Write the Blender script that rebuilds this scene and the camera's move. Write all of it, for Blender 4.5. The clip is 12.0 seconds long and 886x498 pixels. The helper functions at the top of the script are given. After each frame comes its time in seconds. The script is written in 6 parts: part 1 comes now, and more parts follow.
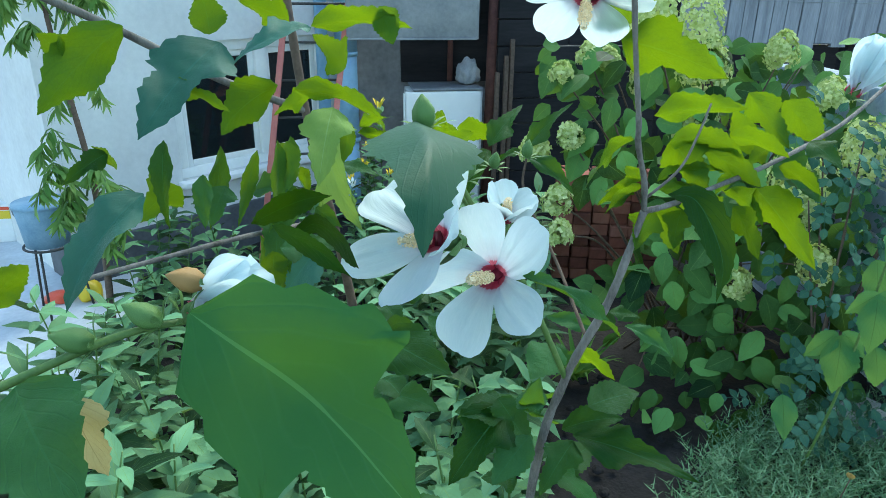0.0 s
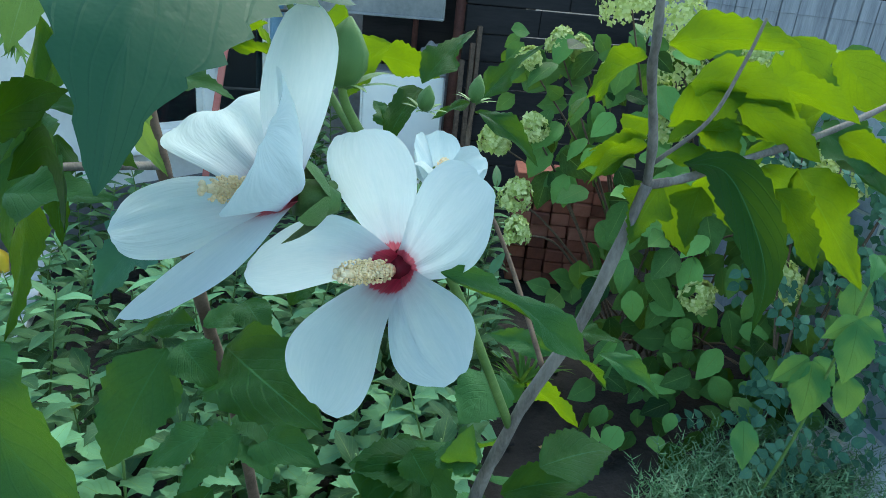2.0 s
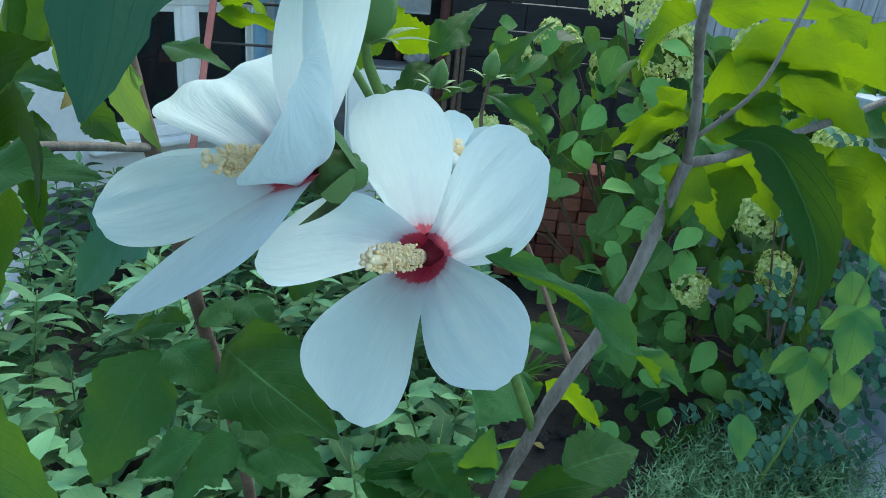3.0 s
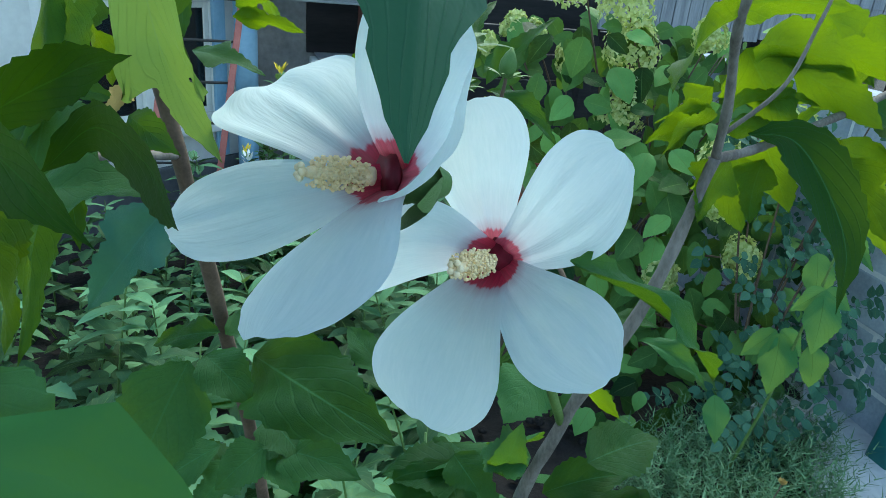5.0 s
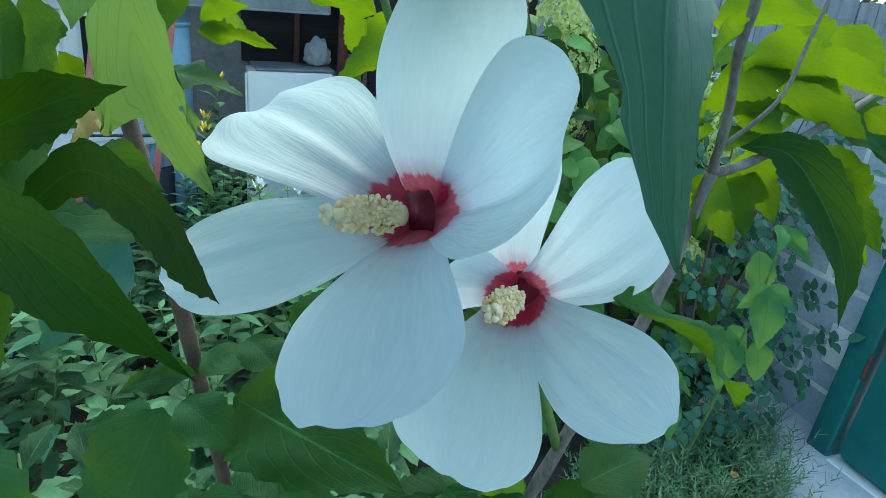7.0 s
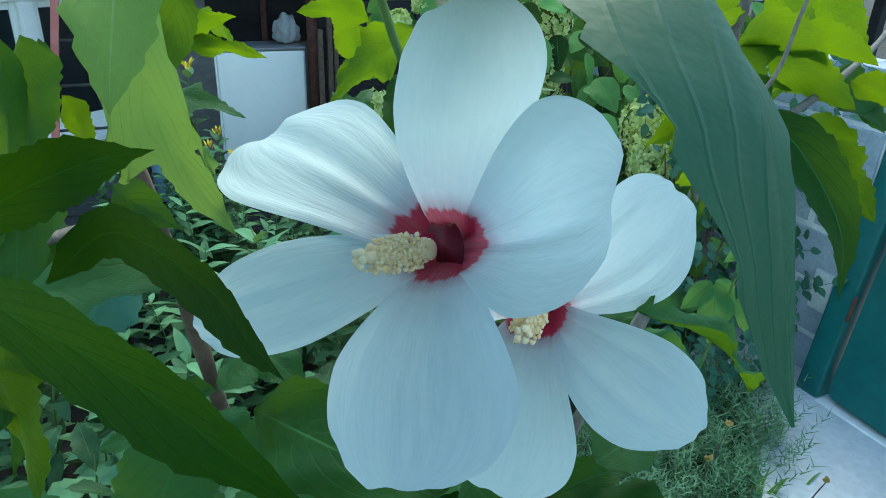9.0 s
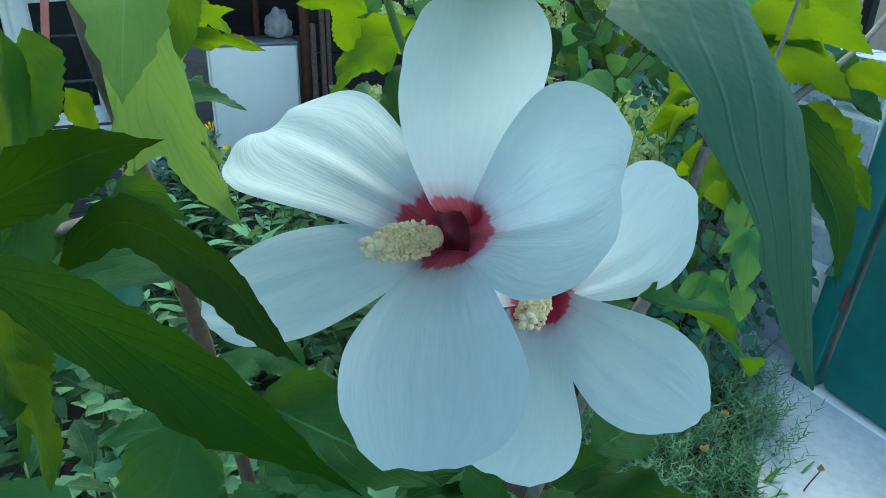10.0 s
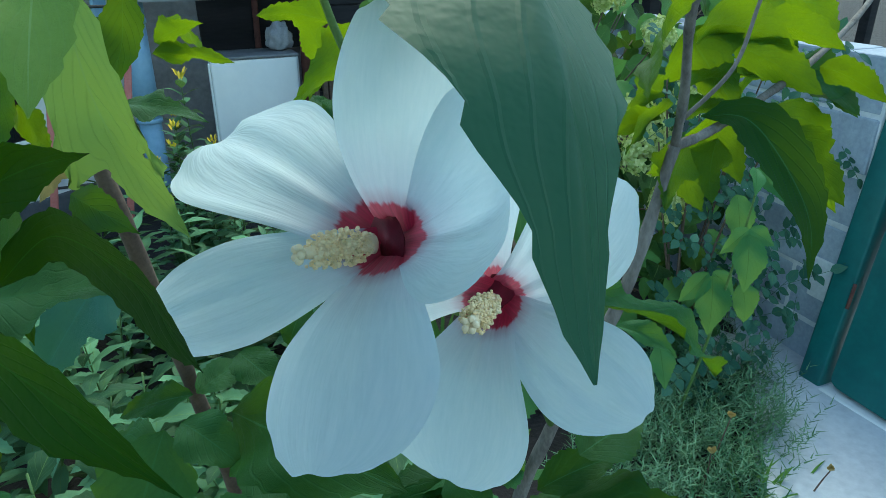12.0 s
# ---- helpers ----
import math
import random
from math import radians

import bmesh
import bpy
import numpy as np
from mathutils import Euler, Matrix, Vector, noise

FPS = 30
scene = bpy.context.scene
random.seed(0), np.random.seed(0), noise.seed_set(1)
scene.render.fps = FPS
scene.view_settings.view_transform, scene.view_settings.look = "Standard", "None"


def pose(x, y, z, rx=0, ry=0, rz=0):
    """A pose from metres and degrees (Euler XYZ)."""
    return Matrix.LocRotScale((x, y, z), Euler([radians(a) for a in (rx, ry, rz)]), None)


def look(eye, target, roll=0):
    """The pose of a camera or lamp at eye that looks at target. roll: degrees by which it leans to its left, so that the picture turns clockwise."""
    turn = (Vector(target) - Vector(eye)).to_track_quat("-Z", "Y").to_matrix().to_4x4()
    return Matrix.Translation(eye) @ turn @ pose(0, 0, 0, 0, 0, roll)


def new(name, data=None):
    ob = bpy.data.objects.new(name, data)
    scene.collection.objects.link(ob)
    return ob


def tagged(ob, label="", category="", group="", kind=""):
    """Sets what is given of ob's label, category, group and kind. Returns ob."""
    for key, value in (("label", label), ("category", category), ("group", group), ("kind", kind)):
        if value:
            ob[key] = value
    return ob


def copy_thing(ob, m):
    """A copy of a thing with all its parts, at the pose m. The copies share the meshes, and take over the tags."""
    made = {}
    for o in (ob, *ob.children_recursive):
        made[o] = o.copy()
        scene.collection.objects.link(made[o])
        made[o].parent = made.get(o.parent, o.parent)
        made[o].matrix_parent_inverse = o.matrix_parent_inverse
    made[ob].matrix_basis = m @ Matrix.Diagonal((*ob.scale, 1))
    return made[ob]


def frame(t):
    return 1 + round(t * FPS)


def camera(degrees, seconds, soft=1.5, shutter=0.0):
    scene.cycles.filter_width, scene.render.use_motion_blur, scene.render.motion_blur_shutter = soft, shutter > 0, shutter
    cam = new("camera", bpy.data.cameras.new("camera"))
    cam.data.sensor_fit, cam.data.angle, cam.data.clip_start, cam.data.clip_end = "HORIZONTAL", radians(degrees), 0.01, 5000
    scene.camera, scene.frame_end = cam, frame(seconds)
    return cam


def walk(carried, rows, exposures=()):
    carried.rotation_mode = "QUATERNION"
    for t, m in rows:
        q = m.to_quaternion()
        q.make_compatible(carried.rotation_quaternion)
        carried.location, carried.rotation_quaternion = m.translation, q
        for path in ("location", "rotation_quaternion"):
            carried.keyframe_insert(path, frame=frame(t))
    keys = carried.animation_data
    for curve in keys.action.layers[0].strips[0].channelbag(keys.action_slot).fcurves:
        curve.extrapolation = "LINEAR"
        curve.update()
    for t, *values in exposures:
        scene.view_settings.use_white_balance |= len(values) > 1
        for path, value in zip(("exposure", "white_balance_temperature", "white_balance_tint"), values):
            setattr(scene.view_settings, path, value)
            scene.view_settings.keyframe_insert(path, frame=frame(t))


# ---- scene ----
cam = camera(66.0, 12.0, soft=0.7)
PATH = [
    (0, (-0.027, 0.199, 1.573), (0.264, 2.032, 0.827), 0.6),
    (0.5, (0.007, 0.238, 1.54), (0.313, 2.074, 0.807), 2.4),
    (1, (0.03, 0.311, 1.521), (0.353, 2.14, 0.778), 4.5),
    (1.5, (0.036, 0.368, 1.497), (0.394, 2.183, 0.738), 5.4),
    (2, (0.044, 0.394, 1.482), (0.461, 2.2, 0.731), 5.8),
    (2.5, (0.04, 0.413, 1.47), (0.478, 2.208, 0.703), 5.7),
    (3, (0.033, 0.428, 1.462), (0.492, 2.222, 0.707), 5.6),
    (5, (-0.005, 0.439, 1.463), (0.561, 2.198, 0.697), 5.2),
    (5.5, (-0.01, 0.45, 1.46), (0.6, 2.2, 0.71), 5.5),
    (6, (-0.014, 0.457, 1.461), (0.641, 2.196, 0.722), 5.4),
    (6.5, (-0.022, 0.462, 1.462), (0.684, 2.184, 0.729), 5.4),
    (7, (-0.024, 0.469, 1.463), (0.704, 2.181, 0.727), 5.2),
    (9, (-0.035, 0.477, 1.48), (0.727, 2.135, 0.66), 1.8),
    (9.5, (-0.04, 0.475, 1.481), (0.731, 2.127, 0.659), 1.6),
    (10, (-0.039, 0.476, 1.479), (0.735, 2.12, 0.645), 1.5),
    (10.5, (-0.038, 0.476, 1.479), (0.737, 2.123, 0.649), 1.1),
    (11, (-0.03, 0.481, 1.472), (0.747, 2.127, 0.644), 0.9),
    (11.5, (-0.024, 0.476, 1.477), (0.745, 2.131, 0.658), 0.6),
    (12, (-0.021, 0.467, 1.479), (0.735, 2.129, 0.663), -0.2),
]
walk(cam, [(t, look(eye, target, roll)) for t, eye, target, roll in PATH], exposures=[(0, 2.10, 6700, -8), (2.5, 1.95, 6700, -8), (6.5, 1.92, 6600, -11), (9.5, 1.87, 6500, -13), (12, 1.70, 6500, -13)])

# ---- light ----
SUN_ELEV, SUN_AZ = 52.0, 35.0
world = bpy.data.worlds.new("sky")
scene.world = world
world.use_nodes = True
wn, wl = world.node_tree.nodes, world.node_tree.links
sky = wn.new("ShaderNodeTexSky")
sky.sky_type, sky.sun_disc = "NISHITA", False
sky.sun_elevation, sky.sun_rotation = radians(SUN_ELEV), radians(SUN_AZ)
wn["Background"].inputs["Strength"].default_value = 0.135
wl.new(sky.outputs["Color"], wn["Background"].inputs["Color"])
sun = new("sun", bpy.data.lights.new("sun", "SUN"))
sun.data.energy, sun.data.angle, sun.data.color = 0.9, radians(30), (1.0, 0.97, 0.92)
_a, _e = radians(SUN_AZ), radians(SUN_ELEV)
sun.matrix_world = look((0, 0, 20), (-20 * math.sin(_a) * math.cos(_e), -20 * math.cos(_a) * math.cos(_e), 20 - 20 * math.sin(_e)))

# ---- materials ----
class Nodes:
    """A node material with a Principled surface and small shorthands."""

    def __init__(self, name, rough=0.6, metal=0.0, spec=0.5):
        self.m = bpy.data.materials.new(name)
        self.m.use_nodes = True
        self.n, self.l = self.m.node_tree.nodes, self.m.node_tree.links
        self.p = self.n["Principled BSDF"]
        self.out = self.n["Material Output"]
        self.set(self.p, Roughness=rough, Metallic=metal)
        self.p.inputs["Specular IOR Level"].default_value = spec

    def set(self, node, **values):
        for k, v in values.items():
            k = k.replace("_", " ")
            if isinstance(v, bpy.types.NodeSocket):
                self.l.new(v, node.inputs[k])
            else:
                node.inputs[k].default_value = v
        return node

    def coord(self, which="Object"):
        return self.n.new("ShaderNodeTexCoord").outputs[which]

    def noise(self, scale, detail=5.0, rough=0.6, vec=None, stretch=None):
        t = self.n.new("ShaderNodeTexNoise")
        vec = vec or self.coord()
        if stretch:
            mp = self.n.new("ShaderNodeMapping")
            mp.inputs["Scale"].default_value = stretch
            self.l.new(vec, mp.inputs["Vector"])
            vec = mp.outputs["Vector"]
        self.set(t, Vector=vec, Scale=scale, Detail=detail, Roughness=rough)
        return t.outputs["Fac"]

    def ramp(self, fac, *stops):
        r = self.n.new("ShaderNodeValToRGB")
        els = r.color_ramp.elements
        while len(els) < len(stops):
            els.new(0.5)
        for el, (pos, col) in zip(els, stops):
            el.position, el.color = pos, (*col, 1) if len(col) == 3 else col
        self.l.new(fac, r.inputs["Fac"])
        return r.outputs["Color"]

    def math(self, op, a, b=0.5, c=0.5):
        x = self.n.new("ShaderNodeMath")
        x.operation = op
        for i, v in enumerate((a, b, c)):
            if isinstance(v, bpy.types.NodeSocket):
                self.l.new(v, x.inputs[i])
            else:
                x.inputs[i].default_value = v
        return x.outputs[0]

    def mix(self, fac, a, b, blend="MIX"):
        x = self.n.new("ShaderNodeMix")
        x.data_type, x.blend_type = "RGBA", blend
        for i, v in ((0, fac), (6, a), (7, b)):
            if isinstance(v, bpy.types.NodeSocket):
                self.l.new(v, x.inputs[i])
            else:
                x.inputs[i].default_value = (*v, 1) if i and len(v) == 3 else v
        return x.outputs[2]

    def bump(self, height, strength=0.3, dist=0.01):
        b = self.n.new("ShaderNodeBump")
        self.set(b, Height=height, Strength=strength, Distance=dist)
        self.l.new(b.outputs["Normal"], self.p.inputs["Normal"])
        return b.outputs["Normal"]

    def base(self, col):
        self.l.new(col, self.p.inputs["Base Color"])
        return self

    def object_random(self):
        return self.n.new("ShaderNodeObjectInfo").outputs["Random"]

    def island_random(self):
        return self.n.new("ShaderNodeNewGeometry").outputs["Random Per Island"]

    def through_light(self, col, amount, normal=None):
        """Lets light shine through a thin sheet."""
        t = self.n.new("ShaderNodeBsdfTranslucent")
        if isinstance(col, bpy.types.NodeSocket):
            self.l.new(col, t.inputs["Color"])
        else:
            t.inputs["Color"].default_value = (*col, 1)
        if normal:
            self.l.new(normal, t.inputs["Normal"])
        mx = self.n.new("ShaderNodeMixShader")
        mx.inputs[0].default_value = amount
        self.l.new(self.p.outputs[0], mx.inputs[1])
        self.l.new(t.outputs[0], mx.inputs[2])
        self.l.new(mx.outputs[0], self.out.inputs["Surface"])
        return self


def surface(name, dark, light, scale, rough=0.7, metal=0.0, bump=0.3, dist=0.004, fine=None, spec=0.4, stretch=None):
    """Two colours mottled at two sizes, with fine relief."""
    a = Nodes(name, rough, metal, spec)
    big, small = a.noise(scale, stretch=stretch), a.noise(fine or scale * 9, stretch=stretch)
    both = a.math("ADD", a.math("MULTIPLY", big, 0.65), a.math("MULTIPLY", small, 0.35))
    a.base(a.ramp(both, (0.33, dark), (0.68, light)))
    a.bump(both, bump, dist)
    return a.m


def leaf_material(name, dark, light, shine, vein=(0.16, 0.26, 0.07), amount=0.42, rough=0.5, veins=7.0, vein_mix=0.5, per="object", spec=0.08):
    a = Nodes(name, rough, 0, spec)
    uv = a.n.new("ShaderNodeSeparateXYZ")
    a.l.new(a.coord("UV"), uv.inputs[0])
    across = a.math("ABSOLUTE", a.math("SUBTRACT", uv.outputs[0], 0.5))
    along = uv.outputs[1]
    mid = a.math("LESS_THAN", across, 0.012)
    side = a.math("FRACT", a.math("MULTIPLY", a.math("SUBTRACT", along, a.math("MULTIPLY", across, 0.9)), veins))
    edge = a.math("SUBTRACT", 1.0, a.math("MULTIPLY", a.math("ABSOLUTE", a.math("SUBTRACT", side, 0.5)), 9.0))
    side = a.math("MAXIMUM", edge, 0.0)
    lines = a.math("MINIMUM", a.math("ADD", mid, a.math("MULTIPLY", side, 0.45)), 1.0)
    rnd = a.object_random() if per == "object" else a.island_random()
    n = a.noise(35.0, 4.0)
    patch = a.noise(3.2, 3.0)
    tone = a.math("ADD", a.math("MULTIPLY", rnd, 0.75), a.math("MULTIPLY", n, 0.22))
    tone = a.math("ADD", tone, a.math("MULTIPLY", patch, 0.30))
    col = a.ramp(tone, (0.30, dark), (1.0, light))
    col = a.mix(a.math("MAXIMUM", a.math("MULTIPLY", lines, vein_mix), a.math("MULTIPLY", mid, min(0.8, 2.6 * vein_mix))), col, vein)
    a.base(col)
    h = a.math("SUBTRACT", a.math("MULTIPLY", a.noise(160.0, 3.0), 0.4), a.math("MULTIPLY", lines, 1.7 * vein_mix))
    nm = a.bump(h, 0.35, 0.003)
    a.l.new(a.math("ADD", a.math("MULTIPLY", patch, 0.35), rough - 0.17), a.p.inputs["Roughness"])
    glow = a.mix(a.math("MULTIPLY", lines, 0.25), a.mix(n, shine, [min(1, c * 1.35) for c in shine]), dark)
    a.through_light(glow, amount, nm)
    return a.m


HIB_LEAF = leaf_material("hibiscus_leaf", (0.004, 0.034, 0.006), (0.034, 0.112, 0.042), (0.16, 0.30, 0.006), amount=0.26, vein=(0.05, 0.15, 0.05), spec=0.10, rough=0.5, vein_mix=0.35)
# Lit copy of the leaf: backlight is put into its brighter colours.
HIB_BACKLIT = leaf_material("hibiscus_leaf_backlit", (0.012, 0.062, 0.010), (0.042, 0.125, 0.020), (0.21, 0.32, 0.006), amount=0.40, vein=(0.08, 0.18, 0.03), vein_mix=0.35, spec=0.1)
# Blue-green base colours of these two hold the sky's sheen on the blades.
HIB_GLOSS_TINT = leaf_material("hibiscus_leaf_gloss_tint", (0.008, 0.044, 0.020), (0.018, 0.072, 0.036), (0.06, 0.16, 0.02), amount=0.10, vein=(0.03, 0.09, 0.05), spec=0.20, rough=0.5, vein_mix=0.12)
HIB_SHEEN_TINT = leaf_material("hibiscus_leaf_sheen_tint", (0.014, 0.078, 0.052), (0.036, 0.135, 0.098), (0.08, 0.22, 0.06), amount=0.14, vein=(0.04, 0.16, 0.12), spec=0.30, rough=0.5, vein_mix=0.15)
# Darkened copy of the leaf: the shade on these blades is its colour.
HIB_SHADED = leaf_material("hibiscus_leaf_shaded", (0.004, 0.026, 0.002), (0.010, 0.048, 0.004), (0.09, 0.20, 0.002), amount=0.14, vein=(0.02, 0.08, 0.01), spec=0.06, rough=0.6, vein_mix=0.3)
HIB_NEAR = leaf_material("hibiscus_leaf_bright", (0.016, 0.082, 0.020), (0.036, 0.128, 0.038), (0.14, 0.30, 0.02), amount=0.24, vein=(0.13, 0.30, 0.09), spec=0.12, rough=0.5, vein_mix=0.22, veins=5.0)
HIB_LEAF_PALE = leaf_material("hibiscus_leaf_pale", (0.15, 0.25, 0.06), (0.25, 0.37, 0.11), (0.26, 0.38, 0.05), vein=(0.24, 0.36, 0.13), amount=0.26, vein_mix=0.3)
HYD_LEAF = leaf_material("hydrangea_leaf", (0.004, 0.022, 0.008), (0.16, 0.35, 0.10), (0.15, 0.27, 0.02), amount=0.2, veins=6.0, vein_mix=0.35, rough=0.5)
ROSE_LEAF = leaf_material("rose_leaf", (0.03, 0.09, 0.065), (0.08, 0.19, 0.135), (0.08, 0.18, 0.04), amount=0.2, veins=5.0, vein_mix=0.25, per="island")
BRAMBLE_LEAF = leaf_material("bramble_leaf", (0.04, 0.14, 0.05), (0.08, 0.22, 0.08), (0.2, 0.34, 0.05), amount=0.3, veins=9.0, vein_mix=0.45, vein=(0.03, 0.1, 0.03))
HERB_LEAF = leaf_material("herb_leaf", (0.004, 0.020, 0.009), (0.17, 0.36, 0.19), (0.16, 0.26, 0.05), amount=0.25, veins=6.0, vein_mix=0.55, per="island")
WILLOW_LEAF = leaf_material("peach_leaf", (0.07, 0.17, 0.04), (0.24, 0.38, 0.13), (0.22, 0.34, 0.05), amount=0.3, veins=6.0, vein_mix=0.3, per="island")
FEATHER_LEAF = leaf_material("feathery_leaf", (0.03, 0.10, 0.045), (0.20, 0.34, 0.20), (0.15, 0.25, 0.08), amount=0.2, veins=1.0, vein_mix=0.1, per="island")
GRASS_BLADE = leaf_material("grass_blade", (0.08, 0.2, 0.04), (0.16, 0.3, 0.07), (0.2, 0.35, 0.04), amount=0.25, veins=1.0, vein_mix=0.1, per="island")
DRY_LEAF = leaf_material("dry_leaf", (0.32, 0.24, 0.09), (0.52, 0.40, 0.17), (0.45, 0.35, 0.12), vein=(0.34, 0.25, 0.10), amount=0.2)
FAR_LEAF = leaf_material("far_foliage", (0.06, 0.12, 0.02), (0.16, 0.22, 0.04), (0.25, 0.32, 0.04), amount=0.4, veins=2.0, vein_mix=0.1, per="island")


def petal_material():
    a = Nodes("hibiscus_petal", 0.55, 0, 0.25)
    uv = a.n.new("ShaderNodeSeparateXYZ")
    a.l.new(a.coord("UV"), uv.inputs[0])
    u, v = uv.outputs[0], uv.outputs[1]
    comb = a.n.new("ShaderNodeCombineXYZ")
    a.l.new(a.math("MULTIPLY", u, 7.0), comb.inputs[0])
    a.l.new(a.math("MULTIPLY", v, 1.2), comb.inputs[1])
    streak = a.noise(1.6, 3.0, 0.6, comb.outputs[0])
    fine = a.noise(6.0, 3.0, 0.6, comb.outputs[0])
    side = a.math("MULTIPLY", a.math("POWER", a.math("ABSOLUTE", a.math("SUBTRACT", u, 0.5)), 2.0), 0.34)
    reach = a.math("ADD", a.math("SUBTRACT", v, a.math("MULTIPLY", a.math("SUBTRACT", streak, 0.5), 0.09)), side)
    white = a.ramp(fine, (0.3, (0.63, 0.75, 0.785)), (0.75, (0.70, 0.80, 0.83)))
    red = a.ramp(a.noise(4.0, 3.0, 0.6, comb.outputs[0]), (0.3, (0.34, 0.002, 0.028)), (0.7, (0.60, 0.008, 0.070)))
    blush = a.ramp(reach, (0.165, (0.74, 0.46, 0.54)), (0.25, (0.93, 0.84, 0.88)), (0.50, (1.0, 1.0, 1.0)))
    edge = a.ramp(reach, (0.158, (1, 1, 1)), (0.176, (0, 0, 0)))
    col = a.mix(edge, a.mix(1.0, white, blush, "MULTIPLY"), red)
    a.base(col)
    a.p.inputs["Sheen Weight"].default_value = 0.15
    nm = a.bump(a.math("ADD", streak, a.math("MULTIPLY", fine, 0.05)), 0.24, 0.003)
    a.through_light(a.mix(0.15, col, (0.8, 0.9, 1.0)), 0.44, nm)
    return a.m


PETAL = petal_material()
POLLEN = surface("pollen", (0.97, 0.70, 0.36), (1.0, 0.84, 0.58), 300.0, 0.8, bump=0.6, dist=0.001)
THROAT = surface("crimson_throat", (0.10, 0.002, 0.010), (0.22, 0.004, 0.025), 200.0, 0.6, bump=0.3, dist=0.001)
STIGMA = surface("stigma", (0.96, 0.73, 0.42), (1.0, 0.86, 0.64), 400.0, 0.6, bump=0.5, dist=0.0008)
SEPAL = surface("sepal", (0.05, 0.13, 0.03), (0.12, 0.22, 0.06), 120.0, 0.6, bump=0.3, dist=0.001)
BUD_TIP = surface("bud_tip", (0.20, 0.12, 0.035), (0.42, 0.24, 0.09), 150.0, 0.6, bump=0.3, dist=0.001)
BARK = surface("grey_bark", (0.07, 0.06, 0.055), (0.25, 0.23, 0.21), 60.0, 0.85, bump=0.7, dist=0.002, stretch=(1, 1, 0.35))
GREEN_STEM = surface("green_stem", (0.06, 0.13, 0.03), (0.14, 0.22, 0.06), 80.0, 0.6, bump=0.2, dist=0.001)
BROWN_STEM = surface("brown_stem", (0.06, 0.04, 0.03), (0.16, 0.11, 0.08), 60.0, 0.8, bump=0.4, dist=0.001)
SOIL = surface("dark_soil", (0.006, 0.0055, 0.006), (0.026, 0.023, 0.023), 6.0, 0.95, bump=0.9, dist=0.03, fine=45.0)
CONCRETE = surface("path_concrete", (0.40, 0.43, 0.47), (0.66, 0.69, 0.72), 3.0, 0.85, bump=0.4, dist=0.004, fine=40.0)
PLASTER = surface("grey_plaster", (0.56, 0.56, 0.56), (0.74, 0.74, 0.73), 2.5, 0.9, bump=0.5, dist=0.006, fine=30.0)
PLINTH = surface("dark_plinth", (0.06, 0.065, 0.075), (0.13, 0.135, 0.15), 4.0, 0.9, bump=0.5, dist=0.006)
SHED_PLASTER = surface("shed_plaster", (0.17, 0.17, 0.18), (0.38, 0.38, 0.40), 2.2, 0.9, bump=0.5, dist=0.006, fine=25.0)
WHITE_PAINT = surface("white_paint", (0.70, 0.71, 0.70), (0.82, 0.82, 0.81), 5.0, 0.4, bump=0.1, dist=0.001)
ENAMEL = surface("white_enamel", (0.78, 0.80, 0.81), (0.87, 0.88, 0.88), 2.0, 0.25, bump=0.05, dist=0.001)
BLUE_PAINT = surface("pale_blue_paint", (0.20, 0.36, 0.52), (0.32, 0.50, 0.66), 4.0, 0.5, bump=0.15, dist=0.001)
RED_PAINT = surface("faded_red_paint", (0.40, 0.10, 0.09), (0.55, 0.20, 0.17), 12.0, 0.6, bump=0.3, dist=0.001)
RUST = surface("red_brown_rust", (0.06, 0.025, 0.02), (0.15, 0.06, 0.05), 20.0, 0.9, bump=0.4, dist=0.001)
ZINC = surface("galvanised_sheet", (0.16, 0.17, 0.19), (0.30, 0.31, 0.33), 5.0, 0.55, 0.3, bump=0.2, dist=0.002)
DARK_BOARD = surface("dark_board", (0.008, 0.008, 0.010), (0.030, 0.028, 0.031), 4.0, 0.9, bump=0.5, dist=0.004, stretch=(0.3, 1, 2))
GREY_PLANK = surface("weathered_plank", (0.14, 0.15, 0.18), (0.32, 0.34, 0.38), 5.0, 0.85, bump=0.5, dist=0.003, stretch=(3, 3, 0.3))
BLOCK = surface("cinder_block", (0.22, 0.26, 0.32), (0.40, 0.45, 0.52), 7.0, 0.95, bump=0.8, dist=0.005, fine=70.0)
MORTAR = surface("pale_mortar", (0.46, 0.48, 0.50), (0.68, 0.69, 0.70), 9.0, 0.95, bump=0.6, dist=0.004)
TEAL = surface("teal_gate_paint", (0.010, 0.085, 0.085), (0.022, 0.15, 0.14), 3.0, 0.45, bump=0.15, dist=0.002)
BLACK_RUBBER = surface("black_rubber", (0.015, 0.015, 0.015), (0.04, 0.04, 0.04), 20.0, 0.7)
BLACK_WIRE = surface("black_wire", (0.02, 0.02, 0.02), (0.05, 0.05, 0.05), 30.0, 0.6)
PALE_STONE = surface("pale_stone", (0.30, 0.31, 0.32), (0.55, 0.55, 0.54), 9.0, 0.9, bump=0.5, dist=0.004)
HYD_FLORET = leaf_material("hydrangea_floret", (0.30, 0.38, 0.10), (0.66, 0.70, 0.36), (0.45, 0.55, 0.18), vein=(0.4, 0.5, 0.2), amount=0.25, per="island", vein_mix=0.1, rough=0.7)
YELLOW_PETAL = surface("yellow_petal", (0.75, 0.50, 0.03), (0.85, 0.65, 0.06), 60.0, 0.6)
WHITE_PETAL = surface("small_white_petal", (0.75, 0.75, 0.75), (0.85, 0.85, 0.85), 60.0, 0.6)
